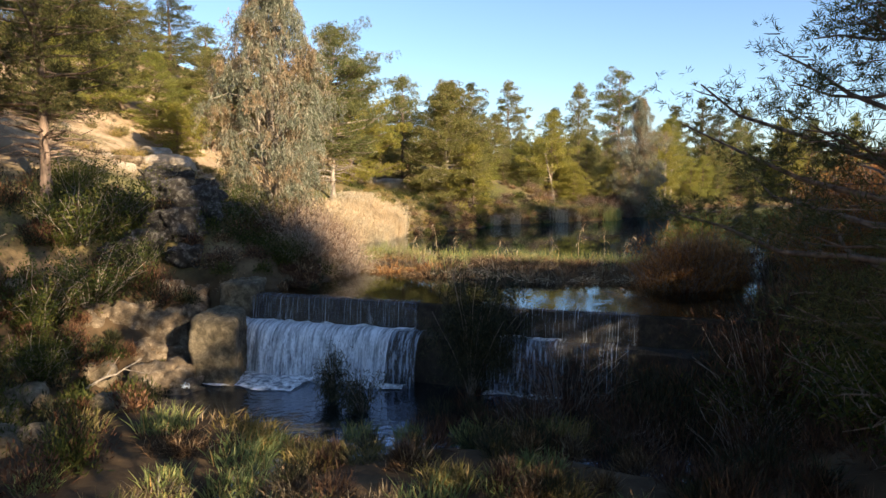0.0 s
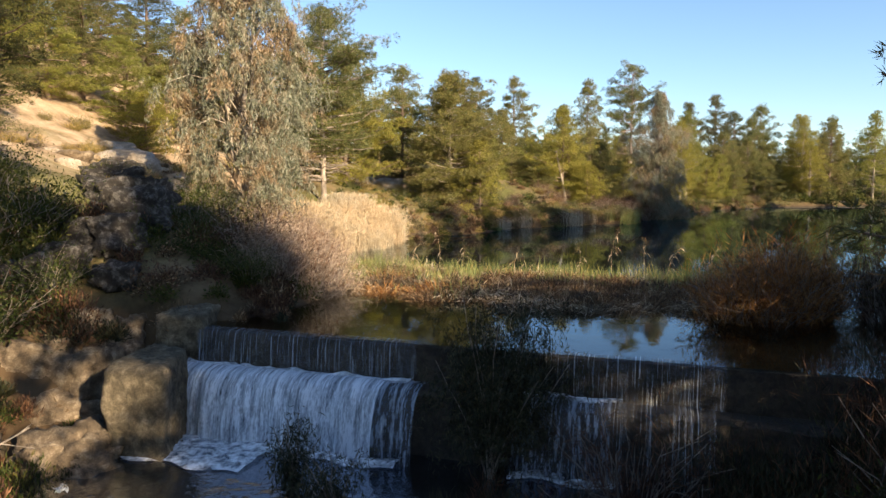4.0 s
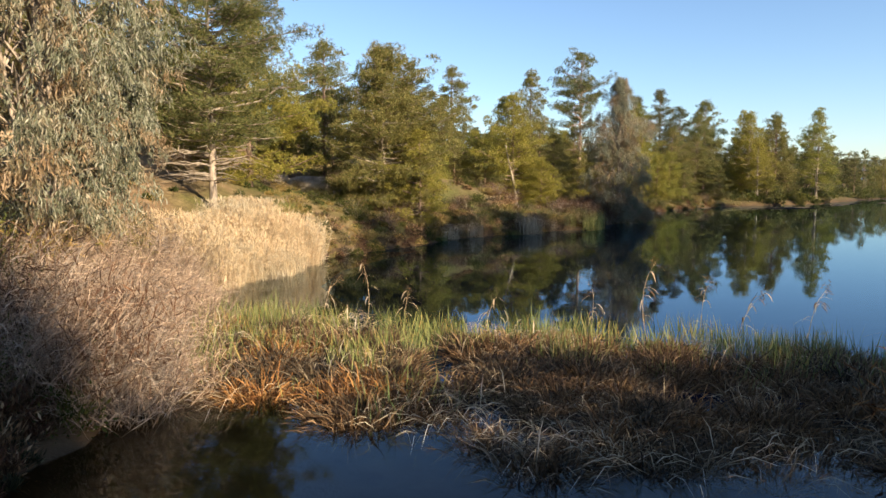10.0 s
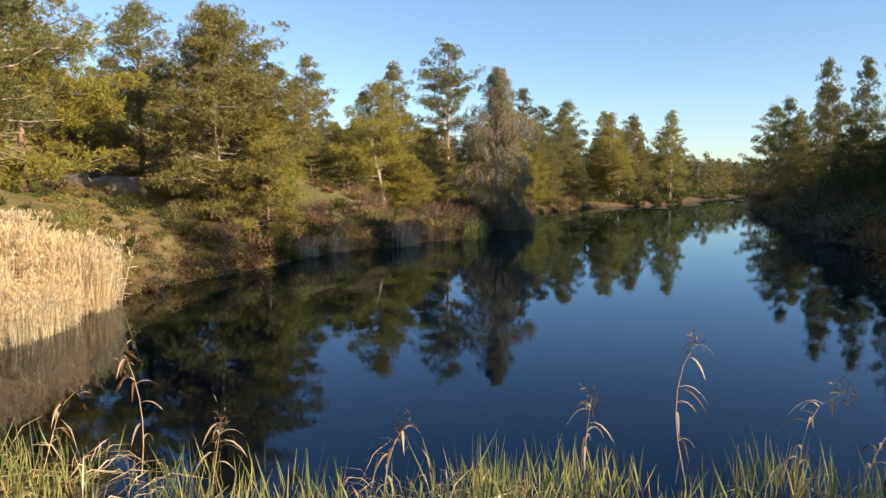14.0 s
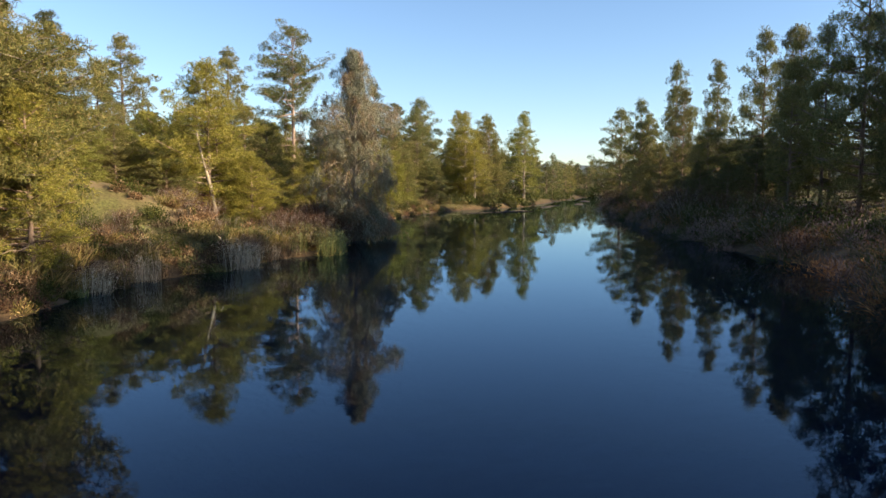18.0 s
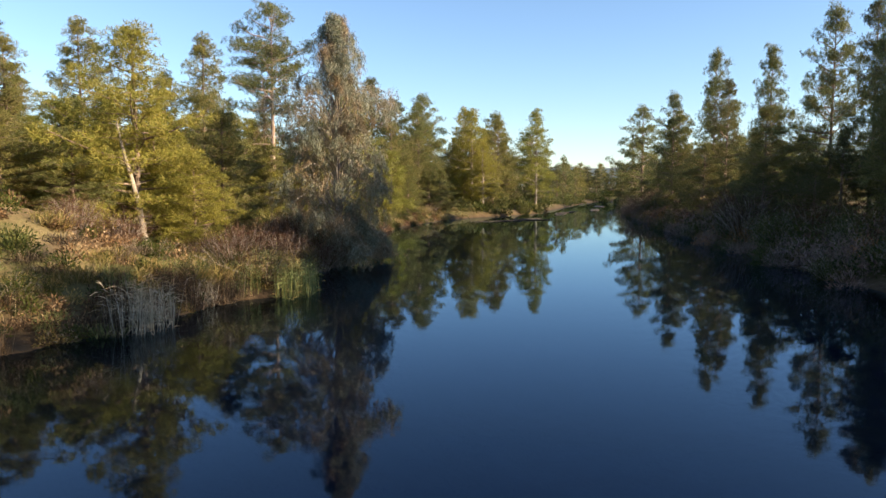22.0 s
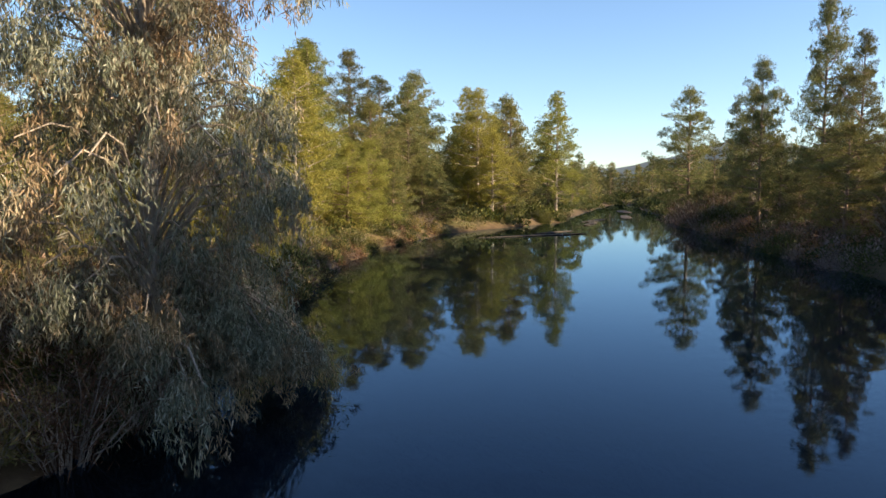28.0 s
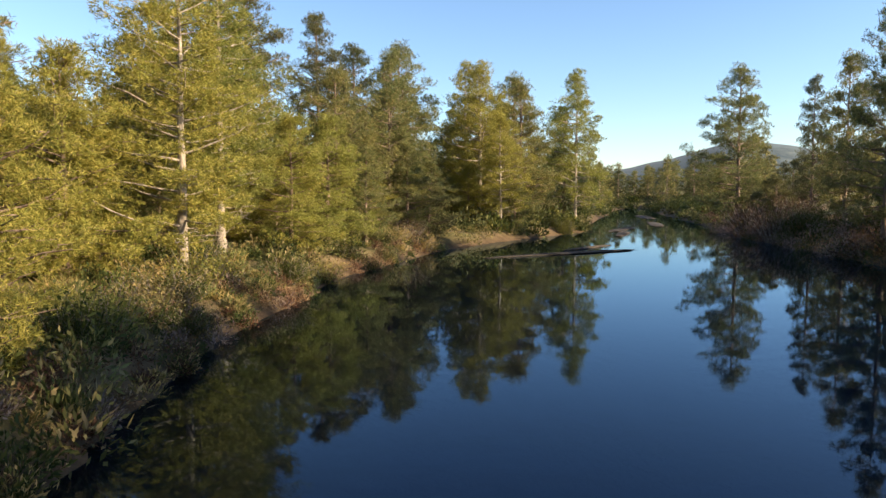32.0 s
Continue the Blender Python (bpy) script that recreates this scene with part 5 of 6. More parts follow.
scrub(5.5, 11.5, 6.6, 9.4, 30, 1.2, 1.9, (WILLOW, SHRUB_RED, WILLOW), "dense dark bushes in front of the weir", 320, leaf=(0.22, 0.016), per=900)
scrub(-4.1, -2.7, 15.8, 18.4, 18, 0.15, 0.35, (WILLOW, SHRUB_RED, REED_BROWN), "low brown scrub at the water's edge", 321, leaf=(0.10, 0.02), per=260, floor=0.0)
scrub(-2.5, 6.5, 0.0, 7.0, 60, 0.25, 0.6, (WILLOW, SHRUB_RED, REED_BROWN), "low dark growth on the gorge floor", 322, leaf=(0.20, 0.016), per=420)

tussock = [make_blades("grass_tussock", 90, 260, 0.5, 0.8, GRASS, "yellow-green tussock of rough grass", "grass", 0.022, 0.45, 0.25, "grass tussocks"),
           make_blades("grass_tussock", 91, 260, 0.55, 0.6, REED_BROWN, "dry russet tussock of grass", "grass", 0.02, 0.6, 0.3, "grass tussocks"),
           make_blades("grass_tussock", 92, 220, 0.5, 0.7, REED_GREEN, "fresh green tussock of grass", "grass", 0.022, 0.4, 0.2, "grass tussocks")]
TUS_USED = set()


def tuft(k, x, y, s=1.0, z=None):
    z = hz(x, y) if z is None else z
    turn = rnd.uniform(0, 6.28)
    if k in TUS_USED:
        return copy_at(tussock[k], (x, y, z), turn, (s, s, s))
    TUS_USED.add(k)
    tussock[k].matrix_basis = Matrix.LocRotScale((x, y, z), Euler((0, 0, turn)), (s, s, s))
    return tussock[k]


for x, y, k, s in [(-5.1, 8.2, 1, 1.9), (-5.3, 8.7, 1, 2.0), (-4.7, 7.9, 1, 1.6), (-4.0, 8.3, 0, 1.1), (-3.4, 8.1, 0, 0.9), (-3.0, 7.5, 2, 0.9), (-3.6, 7.6, 0, 1.2), (-2.4, 7.4, 1, 0.9), (-1.7, 7.0, 0, 0.8)]:
    tuft(k, x, y, s, z=-2.35)
for q in range(80):      # rough grass on the gorge floor
    x, y = rnd.uniform(-9.5, 4), rnd.uniform(0.5, 8.2)
    if hz(x, y) < -1.2:
        tuft(rnd.choice((0, 1, 1, 2)), x, y, rnd.uniform(0.7, 1.3), z=max(hz(x, y), -2.35))
for q in range(150):     # and on the left bank
    k = rnd.randrange(8, 27)
    f = rnd.random()
    x = LEFT_SHORE[k][0] * (1 - f) + LEFT_SHORE[k + 1][0] * f - rnd.uniform(-0.3, 7) * 0.75
    y = LEFT_SHORE[k][1] * (1 - f) + LEFT_SHORE[k + 1][1] * f + rnd.uniform(-0.3, 7) * 0.65
    if dry(x, y):
        tuft(rnd.choice((0, 0, 1, 2)), x, y, rnd.uniform(0.6, 1.2))

# ---------------------------------------------------------------- the weir
weir = thing("weir", label="stepped dark stone weir with water running over it", category="weir", kind="structure")


def along_lip(s, d, z):
    p = LIP_A + LIP_U * s + LIP_N * d
    return (p[0], p[1], z)


LIP_LEN = float(np.linalg.norm(LIP_B - LIP_A))


def profile_block(name, profile, s0, s1, material, parent, label="", n=30, rough=0.03, seed=1):
    """A long block with a cross-section (distance downstream, height) drawn along the lip."""
    bm = bmesh.new()
    rings = []
    rg = np.random.default_rng(seed)
    for i in range(n + 1):
        s = s0 + (s1 - s0) * i / n
        rings.append([bm.verts.new(along_lip(s, d + rg.normal(0, rough), z + rg.normal(0, rough * 0.5))) for d, z in profile])
    k = len(profile)
    for a, b in zip(rings[:-1], rings[1:]):
        for j in range(k):
            bm.faces.new((a[j], b[j], b[(j + 1) % k], a[(j + 1) % k]))
    bm.faces.new(rings[0][::-1])
    bm.faces.new(rings[-1])
    bmesh.ops.recalc_face_normals(bm, faces=bm.faces[:])
    return part(name, bm, material, parent, label)


profile_block("upper_step", [(-0.5, -1.2), (-0.5, -0.10), (-0.15, -0.03), (0.02, -0.05), (0.05, -0.85), (0.05, -1.2)], -0.3, LIP_LEN + 2.5, WETSTONE, weir, rough=0.015)
profile_block("lower_step", [(-0.3, -3.9), (-0.3, -0.92), (0.55, -0.90), (0.70, -0.98), (0.75, -2.0), (0.82, -3.9)], -0.4, LIP_LEN + 2.5, WETSTONE, weir, rough=0.03, seed=2)


def fall_sheet(name, s0, s1, path, material, parent, label, seed, n=90, bulge=0.0):
    """A sheet of falling water that follows a path (distance downstream, height)."""
    rg = np.random.default_rng(seed)
    k = len(path)
    vs, fs, uv = [], [], []
    off = np.cumsum(rg.normal(0, 0.02, n + 1))
    off -= np.linspace(off[0], off[-1], n + 1)
    for i in range(n + 1):
        s = s0 + (s1 - s0) * i / n
        for j, (d, z) in enumerate(path):
            lobe = bulge * (math.sin(s * 3.1 + seed) + 0.6 * math.sin(s * 7.3) + 0.4 * math.sin(s * 13.7 + 1)) * math.sin(math.pi * 0.5 * j / (k - 1))
            vs.append(along_lip(s, d + lobe + (off[i] + rg.normal(0, 0.012)) * j / (k - 1), z))
            uv.append((s / 3.0, z))
    for i in range(n):
        for j in range(k - 1):
            a = i * k + j
            fs.append((a, a + k, a + k + 1, a + 1))
    ob = part_np(name, vs, fs, material, parent, label, smooth=True)
    layer = ob.data.uv_layers.new(name="UVMap")
    uv = np.array(uv, dtype=np.float32)
    li = np.zeros(len(ob.data.loops), dtype=np.int32)
    ob.data.loops.foreach_get("vertex_index", li)
    layer.data.foreach_set("uv", uv[li].ravel())
    return ob


upper_path = [(-0.25, 0.015), (0.03, 0.0), (0.09, -0.06), (0.13, -0.3), (0.15, -0.6), (0.17, -0.88)]
lower_path = [(0.15, -0.84), (0.55, -0.78), (0.85, -0.84), (1.10, -1.05), (1.25, -1.4), (1.36, -1.85), (1.44, -2.36)]
far_path = [(0.2, -0.84), (0.62, -0.82), (0.80, -0.92), (0.90, -1.3), (0.96, -1.8), (1.0, -2.36)]
fall = thing("waterfall", label="white water falling in two steps over the weir", category="waterfall")
fall_sheet("upper_veil", 0.0, 6.0, upper_path, FALL_THIN, fall, "thin streaked veil of water", 1)
fall_sheet("upper_veil", 8.0, 12.6, upper_path, FALL_THIN, fall, "thin streaked veil of water", 2)
fall_sheet("lower_fall", -0.25, 5.4, lower_path, FALL_FOAM, fall, "foaming white fall", 3, n=150, bulge=0.07)
fall_sheet("lower_fall", 5.3, 6.3, lower_path, FALL_MID, fall, "thin bluish end of the fall", 5, bulge=0.05)
fall_sheet("lower_fall", 8.2, 10.4, far_path, FALL_MID, fall, "broken bluish fall", 6, bulge=0.05)
fall_sheet("lower_fall", 10.4, 12.4, far_path, FALL_THIN, fall, "thin lower fall", 4)


def foam(s0, s1, d0, d1, z):
    """A patch of foam where water strikes, with a bubbling surface."""
    bm = bmesh.new()
    bmesh.ops.create_grid(bm, x_segments=40, y_segments=12, size=1)
    for v in bm.verts:
        s, d = s0 + (s1 - s0) * (v.co.x + 1) / 2, d0 + (d1 - d0) * (v.co.y + 1) / 2
        rim = max(0.0, 1 - abs(v.co.y)) ** 0.5
        v.co = Vector(along_lip(s, d + 0.12 * math.sin(s * 4), z + 0.10 * rim * (0.5 + noise.noise((s * 3, d * 4, 2)))))
    return tagged(part("foam", bm, FOAM, fall, smooth=True), "white foam at the foot of the fall")


foam(-1.3, 3.0, 1.2, 2.9, -2.32)
foam(2.2, 6.0, 1.25, 1.75, -2.32)
foam(8.4, 10.6, 0.9, 1.3, -2.32)
foam(-0.2, 5.9, 0.12, 0.45, -0.85)
foam(8.2, 10.6, 0.12, 0.42, -0.85)


def boulder(name, seed, size, material, label, category="rock", group="", sub=3, block=0.72, wild=1.0):
    """A rounded, cracked block of stone."""
    bm = bmesh.new()
    bmesh.ops.create_icosphere(bm, subdivisions=sub, radius=1)
    o = Vector((seed * 3.7, seed * 1.3, seed * 5.1))
    for v in bm.verts:
        c = v.co.copy()
        c = Vector([math.copysign(abs(q) ** block, q) for q in c])
        k = 1 + wild * (0.30 * noise.noise(c * 1.1 + o) + 0.18 * noise.noise(c * 2.7 + o) + 0.12 * noise.noise(c * 6 + o) + 0.06 * noise.noise(c * 13 + o))
        v.co = Vector((c.x * size[0], c.y * size[1], c.z * size[2])) * k
    ob = part(name, bm, material, None, smooth=True)
    return tagged(ob, label, category, group)


def lay(ob, x, y, z, turn=0.0):
    ob.matrix_basis = Matrix.LocRotScale((x, y, z), Euler((0, 0, turn)), None)
    return ob


# wing walls at the left end of the weir
def wall_block(name, corners, z0, z1, label, seed):
    """A worn block over a four-cornered plan, with rounded edges and pitted faces."""
    bm = bmesh.new()
    bmesh.ops.create_icosphere(bm, subdivisions=5, radius=1)
    o = Vector((seed * 2.3, seed, 0))
    c = [Vector(q) for q in corners]
    for v in bm.verts:
        d = v.co.normalized()
        k = 1 / (abs(d.x) ** 14 + abs(d.y) ** 14 + abs(d.z) ** 14) ** (1 / 14)
        u, w, h = [(q * k + 1) / 2 for q in d]
        p = c[0].lerp(c[1], u).lerp(c[3].lerp(c[2], u), w)
        q = Vector((p.x, p.y, z0 + (z1 - z0) * h))
        n1, n2 = noise.noise(q * 1.3 + o), noise.noise(q * 5 + o)
        v.co = q + d * (0.13 * n1 + 0.06 * n2 + 0.04 * noise.noise(q * 12) + 0.02 * noise.noise(q * 26))
    return tagged(part(name, bm, CONCRETE, None, smooth=True), label, "wall")


wall_block("wing_wall", [(-5.95, 15.5), (-4.6, 15.4), (-4.4, 18.9), (-5.5, 19.4)], -1.4, 0.36, "rounded mossy concrete wing wall beside the weir", 3)
wall_block("wing_wall", [(-6.3, 12.9), (-4.85, 12.5), (-4.85, 14.6), (-5.9, 15.6)], -3.6, -0.34, "lower mossy concrete wing wall beside the fall", 7)

# rocks on the slope
for i, (x, y, s) in enumerate([(0.9, 61.0, 2.0), (-1.2, 60.2, 1.2), (-12.6, 33.5, 1.6), (-9.6, 31.0, 1.1), (-14.5, 37, 1.4), (17, 94.5, 1.6), (-2.5, 60, 0.8), (3.2, 60.5, 0.7)]):
    r = boulder("boulder", 20 + i, (s, s * 0.7, s * 0.5), ROCK, "pale limestone outcrop in the dry grass", "rock", "limestone outcrops")
    lay(r, x, y, hz(x, y) + 0.1 * s, i * 1.3)
for i, (x, y, s) in enumerate([(-7.9, 20.6, 0.9), (-9.0, 22.4, 1.1), (-9.8, 24.4, 1.0), (-7.2, 22.4, 0.7), (-10.6, 26.4, 1.0), (-8.2, 18.8, 0.8), (-8.9, 17.6, 0.6), (-9.9, 18.8, 0.6), (-7.5, 17.5, 0.5), (-8.4, 20.2, 0.55), (-9.4, 16.7, 0.6)]):
    r = boulder("boulder", 40 + i, (s * 1.1, s, s * 0.8), LICHEN, "dark rock with pale lichen spots on the bank", "rock", "lichened rocks", sub=4, block=0.5, wild=1.5)
    lay(r, x, y, hz(x, y) + 0.15, i * 0.8)
for i in range(16):      # stones in the bare soil of the slope
    x, y, s = rnd.uniform(-17, -8.5), rnd.uniform(27, 42), rnd.uniform(0.25, 0.75)
    r = boulder("boulder", 160 + i, (s, s * 0.8, s * 0.45), (ROCK, GORGEROCK)[i % 2], "half-buried limestone on the bare slope", "rock", "limestone outcrops", block=0.6, wild=1.3)
    lay(r, x, y, hz(x, y) + 0.05, i * 1.7)
for i in range(46):      # dry tufts and low bushes between them
    x, y = rnd.uniform(-19, -8), rnd.uniform(26, 44)
    if i % 3:
        tuft(rnd.choice((0, 1)), x, y, rnd.uniform(0.5, 1.0))
    else:
        bush(rnd.choice((0, 1, 1)), x, y, rnd.uniform(0.35, 0.8))
# the rock wall of the gorge beside the wing walls
for i, (x, y, z, s) in enumerate([(-7.5, 15.0, -2.5, 0.95), (-8.3, 14.6, -2.3, 1.1), (-9.4, 14.3, -2.5, 1.1), (-10.5, 13.9, -2.4, 1.2), (-11.7, 13.4, -2.3, 1.2), (-7.7, 15.4, -1.2, 0.8), (-8.7, 15.1, -1.0, 0.9),
                                  (-9.8, 14.8, -1.1, 1.0), (-10.9, 14.5, -0.9, 1.0), (-12.0, 14.2, -1.0, 1.1), (-7.0, 15.9, -0.9, 0.55), (-6.9, 16.8, -0.35, 0.5), (-7.9, 16.3, -0.2, 0.6), (-12.4, 12.0, -1.9, 1.2), (-12.6, 10.4, -2.0, 1.1), (-6.8, 15.3, -2.8, 0.6), (-6.7, 13.2, -2.5, 0.8), (-6.4, 12.3, -2.7, 0.6), (-7.3, 12.6, -2.4, 0.7)]):
    r = boulder("boulder", 50 + i, (s, s * 0.85, s * 0.95), GORGEROCK, "weathered warm limestone block of the gorge wall", "rock", "gorge rocks", sub=4, block=0.6, wild=1.25)
    lay(r, x, y, z, i * 1.1)
for i in range(12):
    x, y = rnd.uniform(-11.5, -6.8), rnd.uniform(4, 13)
    s = rnd.uniform(0.3, 0.7)
    r = boulder("boulder", 80 + i, (s, s * 0.8, s * 0.7), MOSSROCK, "mossy brown rock of the gorge bank", "rock", "gorge rocks", block=0.65, wild=1.2)
    lay(r, x, y, max(hz(x, y), -2.35), i)
# a scrap of white plastic caught in the grass
bm = bmesh.new()
bmesh.ops.create_grid(bm, x_segments=8, y_segments=8, size=0.09)
for v in bm.verts:
    v.co = Vector((v.co.x * (1 + noise.noise(v.co * 9)), 0.08 * noise.noise(v.co * 14), 0.7 * v.co.y + 0.12 * noise.noise(v.co * 11 + Vector((3, 1, 0)))))
scrap = tagged(part("plastic_scrap", bm, FOAM, None, smooth=True), "crumpled scrap of white plastic caught in the grass", "litter")
lay(scrap, -5.25, 8.6, -1.15, 0.4)

# ---------------------------------------------------------------- reeds
canes = [make_cane("cane_clump", 60 + i, 2.15, 1.0, 330, REED_DRY, "pale dry standing cane at the water's edge", group="dry cane thicket", width=0.02, lean=0.13, leafy=6) for i in range(2)]
tangles = [make_cane("reed_clump", 67 + i, 1.7, 1.1, 210, TANGLE, "tangled pinkish dead reeds leaning over the bank", group="tangled reeds", width=0.022, lean=0.5, plume=False, leafy=6) for i in range(2)]
for i in range(46):
    y = 34 + 8.5 * rnd.random()
    x = np.interp(y, [33, 36, 38, 41, 43], [-2.4, -1.5, -0.6, 0.4, 1.0]) - rnd.uniform(-0.55, 2.5)
    (settle if i < 2 else place)(canes[i % 2], x, y, turn=rnd.uniform(0, 6), scale=rnd.uniform(0.7, 1.0))
for i in range(46):
    y = 19.5 + 14.5 * rnd.random()
    x = np.interp(y, [19, 21, 24, 28, 34], [-2.2, -1.7, -2.2, -2.4, -2.4]) - rnd.uniform(-0.2, 3.0)
    (settle if i < 2 else place)(tangles[i % 2], x, y, turn=rnd.uniform(0, 6), scale=rnd.uniform(0.65, 1.05))

MOUND = [(-1.6, 21.4), (-0.8, 20.2), (0.3, 20.4), (0.8, 19.4), (1.6, 18.7), (3.1, 18.6), (3.3, 16.9), (3.8, 16.1), (4.8, 15.8), (6.2, 16.2), (8.1, 16.4), (9.0, 15.2), (11.0, 14.6), (13.0, 15.6), (15.5, 19.0), (13.0, 21.6),
         (11.0, 22.9), (7.6, 24.3), (5.5, 25.4), (3.0, 26.7), (0.5, 28.2), (-2.2, 29.5), (-2.0, 24)]
CHANNEL = [(-0.4, 19.8), (0.6, 20.6), (1.0, 22.4), (1.8, 24.6), (2.6, 27.2)]      # a strip of open water through the bed
sedge = [make_sedge(70 + i, 430, 0.6, 0.8, (REED_BROWN, REED_BROWN, RUSSET)[i], ("matted brown sedge standing in the shallow water", "matted brown sedge standing in the shallow water", "orange-brown sedge standing in the shallow water")[i]) for i in range(3)]
rush = [make_blades("rush_tussock", 75 + i, (62, 34, 20)[i], (0.5, 0.7, 0.9)[i], (0.80, 0.95, 0.7)[i], REED_GREEN, "pale green rushes standing in the water", "rush", 0.018, 0.2, 0.06, "rush bed") for i in range(3)]


def in_mound(x, y):
    return bool(inside(np.array([x]), np.array([y]), MOUND)[0])


def far_edge(x):
    return float(np.interp(x, [-2.2, 0.5, 5.5, 11, 15.5], [29.0, 28.2, 25.4, 22.9, 19]))


i = j = 0
while i < 185:
    x, y = rnd.uniform(-2.2, 15.5), rnd.uniform(13.5, 29.5)
    gap = float(fbm(np.array([x]), np.array([y]), 2.2, 31, 2)[0])
    if not in_mound(x, y) or y > far_edge(x) - 1.2 or gap < -0.50 or float(seg_dist(np.array([x]), np.array([y]), CHANNEL)[0]) < 0.35:
        continue
    i += 1
    deep = min(1.0, float(seg_dist(np.array([x]), np.array([y]), MOUND + MOUND[:1])[0]) / 2.0)
    (settle if i <= 3 else place)(sedge[i % 3 if i < 4 else (2 if x + 0.5 * y < 14 and rnd.random() < 0.28 else rnd.randrange(2))], x, y, turn=rnd.uniform(0, 6), scale=rnd.uniform(0.6, 1.15), z=0.0, dz=-0.16 + 0.26 * deep)
straw = make_blades("sedge_tussock", 73, 60, 0.9, 1.0, REED_DRY, "broken pale straws lying over the sedge", "sedge", 0.014, 1.6, 0.35, "sedge bed")
k = 0
while k < 45:
    x, y = rnd.uniform(-2.2, 15.5), rnd.uniform(13.5, 29.5)
    if in_mound(x, y):
        k += 1
        (settle if k == 1 else place)(straw, x, y, turn=rnd.uniform(0, 6), scale=rnd.uniform(0.8, 1.1), z=0.12)
while j < 165:
    x, y = rnd.uniform(-2.2, 15.5), rnd.uniform(16, 29.5)
    if not (far_edge(x) - (8.5 if x < 3.5 else 5.0) * rnd.random() ** 0.75 < y < far_edge(x) - 0.2) or float(seg_dist(np.array([x]), np.array([y]), CHANNEL)[0]) < 0.4:
        continue
    j += 1
    (settle if j <= 3 else place)(rush[j % 3], x, y, turn=rnd.uniform(0, 6), scale=rnd.uniform(0.7, 1.1), z=0.0)


def make_stalk(seed, H):
    """One tall dry reed with bent, broken leaves."""
    rg = np.random.default_rng(seed)
    ob = thing("reed_stalk", label="tall dry reed with bent straw-coloured leaves", category="reed", group="tall reeds")
    s = np.linspace(0, 1, 7)[:, None]
    line = np.array([0, 0, -0.3]) + s * np.array([rg.normal(0, 0.12), rg.normal(0, 0.12), 1]) * (H + 0.3) + np.array([0.05, 0.03, 0]) * np.sin(s * 4) + np.array([rg.normal(0, 0.28), rg.normal(0, 0.28), -0.12]) * s ** 4
    part_np("stem", *tubes([(line, 0.008 * (1 - 0.6 * s[:, 0]))], 5), REED_DRY, ob)
    tip = np.repeat(line[-1:], 40, 0) + rg.normal(0, 1, (40, 3)) * np.array([0.05, 0.05, 0.10])
    part_np("plume", *blades(tip, rg.normal(0, 0.6, (40, 3)) + np.array([0.4, 0, 0.3]), 0.14, 0.012, rg, 0.3), REED_BROWN, ob, kind="stuff")
    for q in range(10):
        u, az = rg.uniform(0.35, 1.0), rg.uniform(0, 6.28)
        p = np.array([np.interp(u, s[:, 0], line[:, k]) for k in range(3)])
        L, d = rg.uniform(0.3, 0.55), np.array([math.cos(az), math.sin(az), 0])
        t = np.linspace(0, 1, 5)
        mid = p + np.outer(t, d) * L * 0.8 + np.outer(0.5 * t - 0.9 * t ** 2, [0, 0, 1]) * L
        side = np.cross(d, [0, 0, 1])[None, :] * (0.016 * np.array([0.6, 1, 1, 0.7, 0.05]))[:, None]
        part_np("leaf", np.stack([mid - side, mid + side], 1).reshape(-1, 3), [(2 * k, 2 * k + 1, 2 * k + 3, 2 * k + 2) for k in range(4)], REED_DRY if q % 3 else REED_BROWN, ob)
    return ob


for q, (x, y, h) in enumerate([(2.5, 27.0, 1.8), (3.3, 25.9, 1.2), (9.3, 23.9, 1.9), (8.1, 24.6, 1.3), (10.2, 23.1, 1.7), (1.2, 27.6, 1.3), (12.2, 22.0, 1.5), (10.8, 22.6, 1.4), (5.4, 25.2, 1.1)]):
    settle(make_stalk(200 + q, h), x, y, z=0.0, turn=q)

# cattails and sedge along the low point of the left shore
cattails = [make_cane("cattail_clump", 64, 1.5, 0.7, 90, REED_GREEN, "yellow-green cattails at the water's edge", plume=False, group="cattails", lean=0.10, width=0.035, leafy=3),
            make_cane("cattail_clump", 65, 1.5, 0.7, 90, REED_BROWN, "dry brown cattails at the water's edge", plume=False, group="cattails", lean=0.14, width=0.03, leafy=3),
            make_cane("cattail_clump", 66, 1.6, 0.7, 80, REED_DRY, "straw-coloured cattails at the water's edge", plume=False, group="cattails", lean=0.14, width=0.03, leafy=3)]
spots = [(22.0, 61.9, 1, 0.8), (22.6, 62.2, 0, 0.8), (23.2, 62.4, 1, 0.9), (21.4, 61.7, 1, 0.7), (23.6, 62.9, 0, 0.8), (24.2, 63.7, 1, 0.8), (22.9, 63.0, 1, 0.7), (20.6, 61.4, 2, 0.7), (19.8, 60.6, 1, 0.8), (24.6, 61.6, 0, 1.1), (24.0, 61.1, 0, 1.0), (25.1, 62.3, 0, 1.0), (17.4, 57.6, 2, 1.15), (18.0, 58.0, 2, 1.0), (16.8, 57.6, 1, 0.9), (10.6, 53.6, 2, 0.8), (12.8, 55.8, 2, 0.9), (11.6, 54.8, 1, 0.8)]
for q in range(24):
    t = rnd.random()
    x, y = np.interp(t, [0, 0.3, 0.55, 0.8, 1], [8.6, 12.2, 17.3, 20.8, 25]), np.interp(t, [0, 0.3, 0.55, 0.8, 1], [50.8, 55.4, 57.9, 61.0, 62.2])
    spots.append((x - rnd.uniform(-0.2, 1.6), y + rnd.uniform(-0.3, 1.8), 1 if rnd.random() < 0.75 else 0, rnd.uniform(0.4, 0.68)))
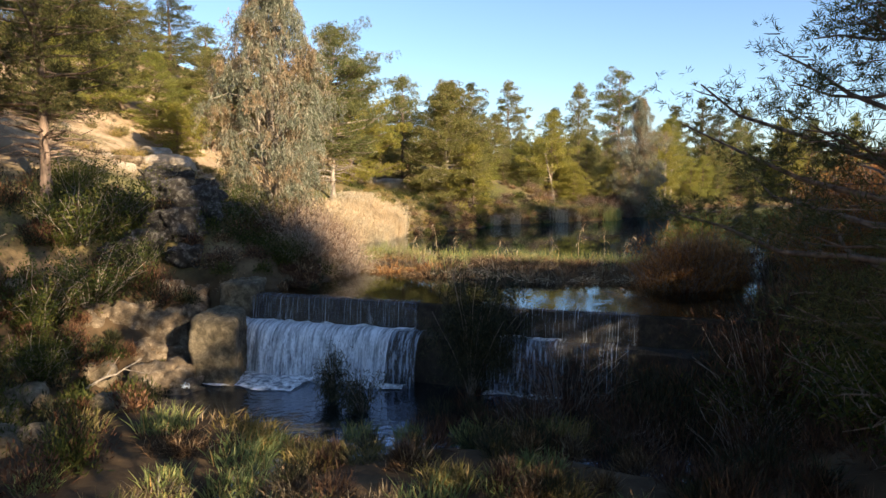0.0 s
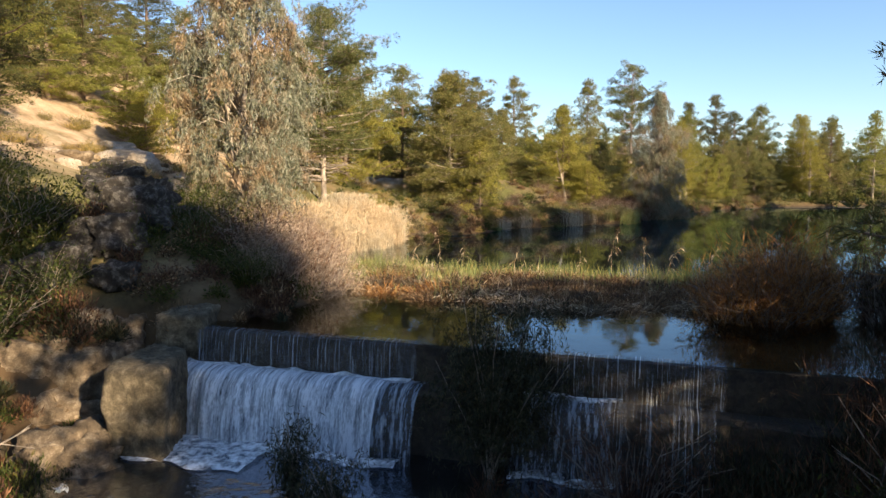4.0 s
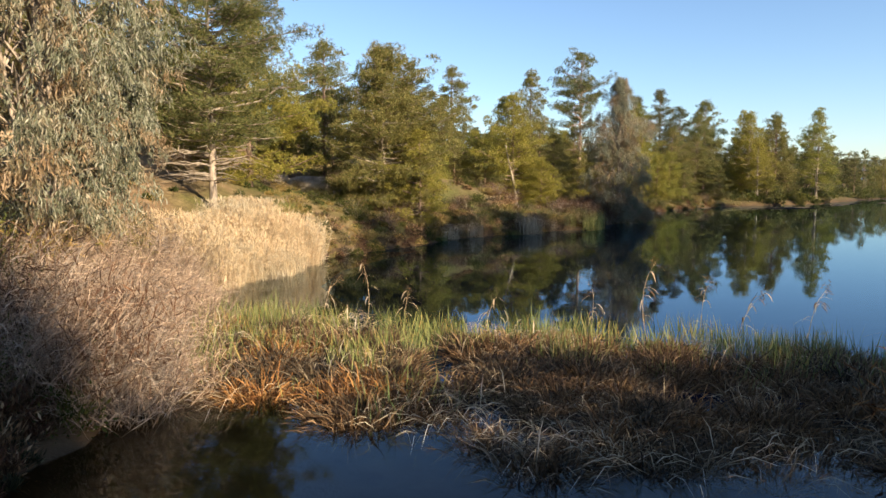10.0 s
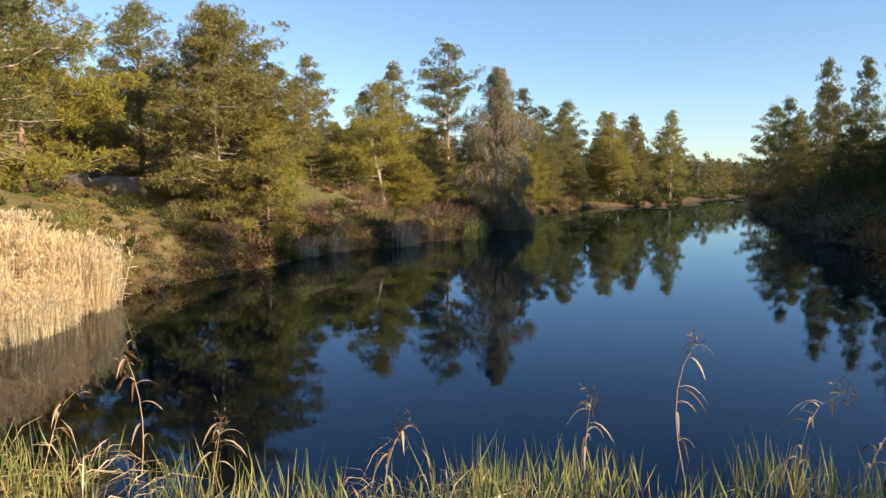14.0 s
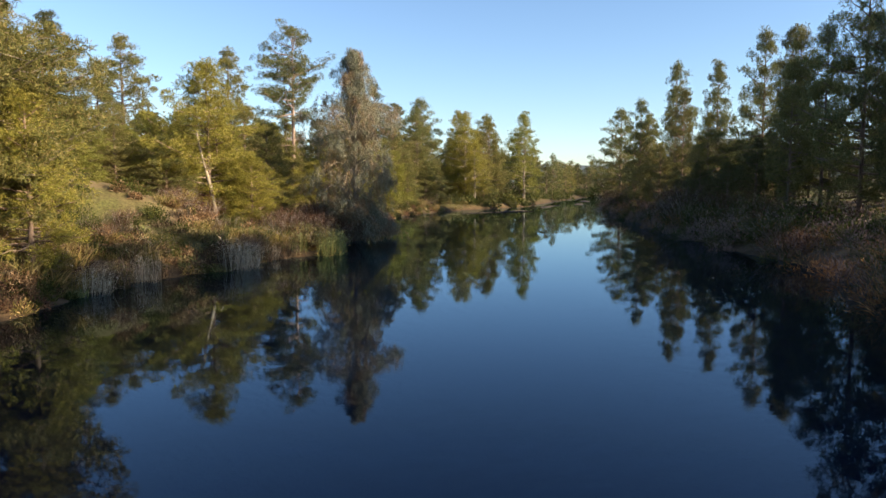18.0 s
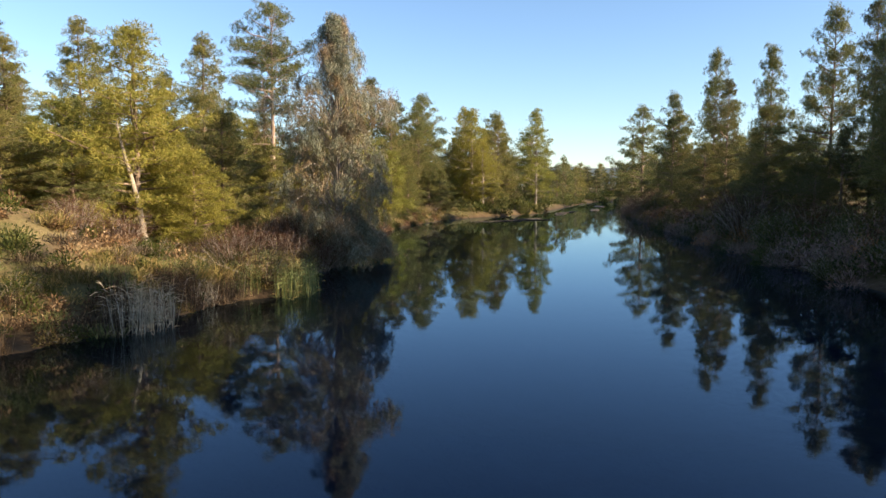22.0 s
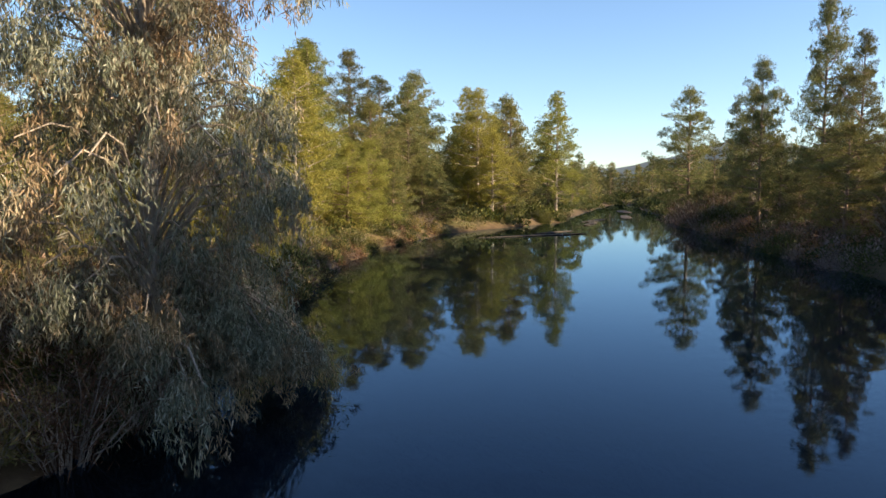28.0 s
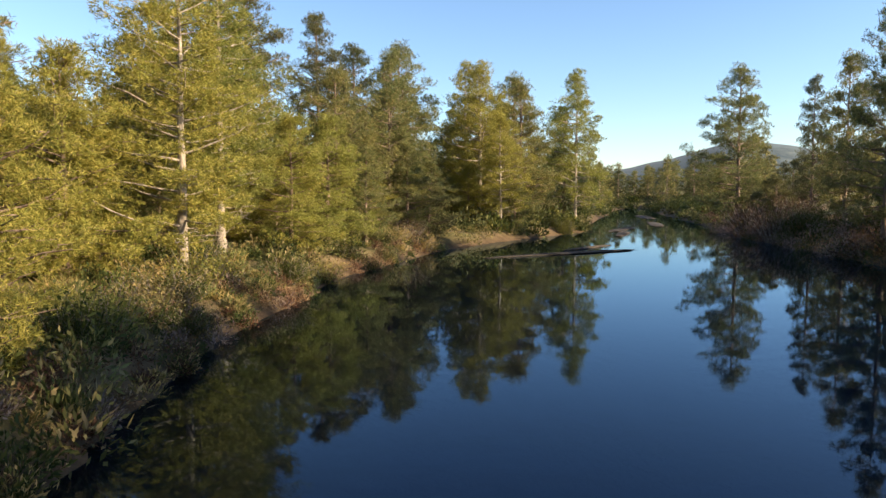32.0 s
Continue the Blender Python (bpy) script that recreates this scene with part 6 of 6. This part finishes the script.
for q, (x, y, k, s) in enumerate(spots):
    first = not any(sp[2] == k for sp in spots[:q])
    (settle if first else place)(cattails[k], x, y, turn=rnd.uniform(0, 6), scale=s, z=max(0.0, hz(x, y)))
for q in range(60):
    t = rnd.random()
    x, y = np.interp(t, [0, 0.3, 0.55, 0.8, 1], [8.6, 12.2, 17.3, 20.8, 27]) - rnd.uniform(0.2, 4), np.interp(t, [0, 0.3, 0.55, 0.8, 1], [50.8, 55.4, 57.9, 61.0, 64]) + rnd.uniform(0.2, 5)
    if dry(x, y):
        tuft(rnd.choice((1, 1, 0)), x, y, rnd.uniform(0.9, 1.6))
        if q % 3 == 0:
            bush(rnd.choice((0, 2, 2)), x - 1, y + 2, rnd.uniform(0.5, 0.9))

for x, y, s in [(40.0, 79.6, 1.6), (40.8, 80.6, 1.4), (42.0, 84.4, 1.3), (35.2, 77.6, 1.3), (37.4, 80.6, 1.3)]:      # sunlit grass at the water's edge
    if dry(x, y):
        tuft(0, x, y, s)

def fallen_branch(seed, L, label):
    """A bleached forked branch lying in the reeds."""
    rg = np.random.default_rng(seed)
    ob = thing("fallen_branch", label=label, category="driftwood")
    t = np.linspace(0, 1, 7)[:, None]
    stem = t * np.array([L, 0.15 * L, 0.42 * L]) + rg.normal(0, 0.03 * L, (7, 3)) * t
    forks = [(stem[k] + np.linspace(0, 1, 4)[:, None] * rg.normal(0, 0.22, 3) * L + np.linspace(0, 1, 4)[:, None] * np.array([0.16, 0, 0.1]) * L, np.linspace(0.018, 0.005, 4)) for k in (2, 3, 4, 5)]
    part_np("stem", *tubes([(stem, 0.045 * (1 - 0.75 * t[:, 0]))], 7), BARK_PALE, ob, smooth=True)
    part_np("twig", *tubes(forks, 5), BARK_PALE, ob, kind="stuff")
    return ob


settle(fallen_branch(301, 1.9, "bleached forked branch lying among the reeds of the point"), 22.6, 62.6, turn=2.6, dz=0.25)
settle(fallen_branch(302, 1.5, "bare dead branch lying on the gorge bank"), -8.6, 11.2, turn=0.4, dz=0.2)
settle(fallen_branch(303, 1.4, "dry branch fallen on the slope under a pine"), -2.6, 46.2, turn=1.4, dz=0.15)

# mud bars where the water narrows
for q, (x, y, l, w, turn) in enumerate([(74.5, 104.6, 6.5, 0.55, -0.15), (80, 107, 3.5, 0.4, 0.2), (97, 117, 5, 0.6, 0.6), (104, 122.5, 6, 0.9, 0.5), (118, 128, 7, 0.9, 0.7), (140, 146, 9, 1.2, 0.75)]):
    lay(boulder("mud_bar", 120 + q, (l, w, 0.10), WETSTONE, "low dark mud bar in the shallow water", "mud bar", "mud bars", sub=4, block=0.9, wild=0.8), x, y, 0.02, turn)

lay(boulder("boulder", 140, (0.8, 0.5, 0.45), ROCK, "pale rock on the far bank", "rock"), 65.4, 114.4, hz(65.4, 114.4) + 0.3, 0.4)

# shrubs and tufts over the bare edge of the low bank
shore_walk(LEFT_SHORE, 46, 0.0, 4.0, (0, 2, 2, 1), 0.5, 1.0, 18, 23)
for q in range(40):
    k, f = rnd.randrange(18, 23), rnd.random()
    x = LEFT_SHORE[k][0] * (1 - f) + LEFT_SHORE[k + 1][0] * f - rnd.uniform(0.0, 3.0) * 0.75
    y = LEFT_SHORE[k][1] * (1 - f) + LEFT_SHORE[k + 1][1] * f + rnd.uniform(0.0, 3.0) * 0.6
    if dry(x, y):
        tuft(rnd.choice((0, 1, 1)), x, y, rnd.uniform(0.5, 1.0))
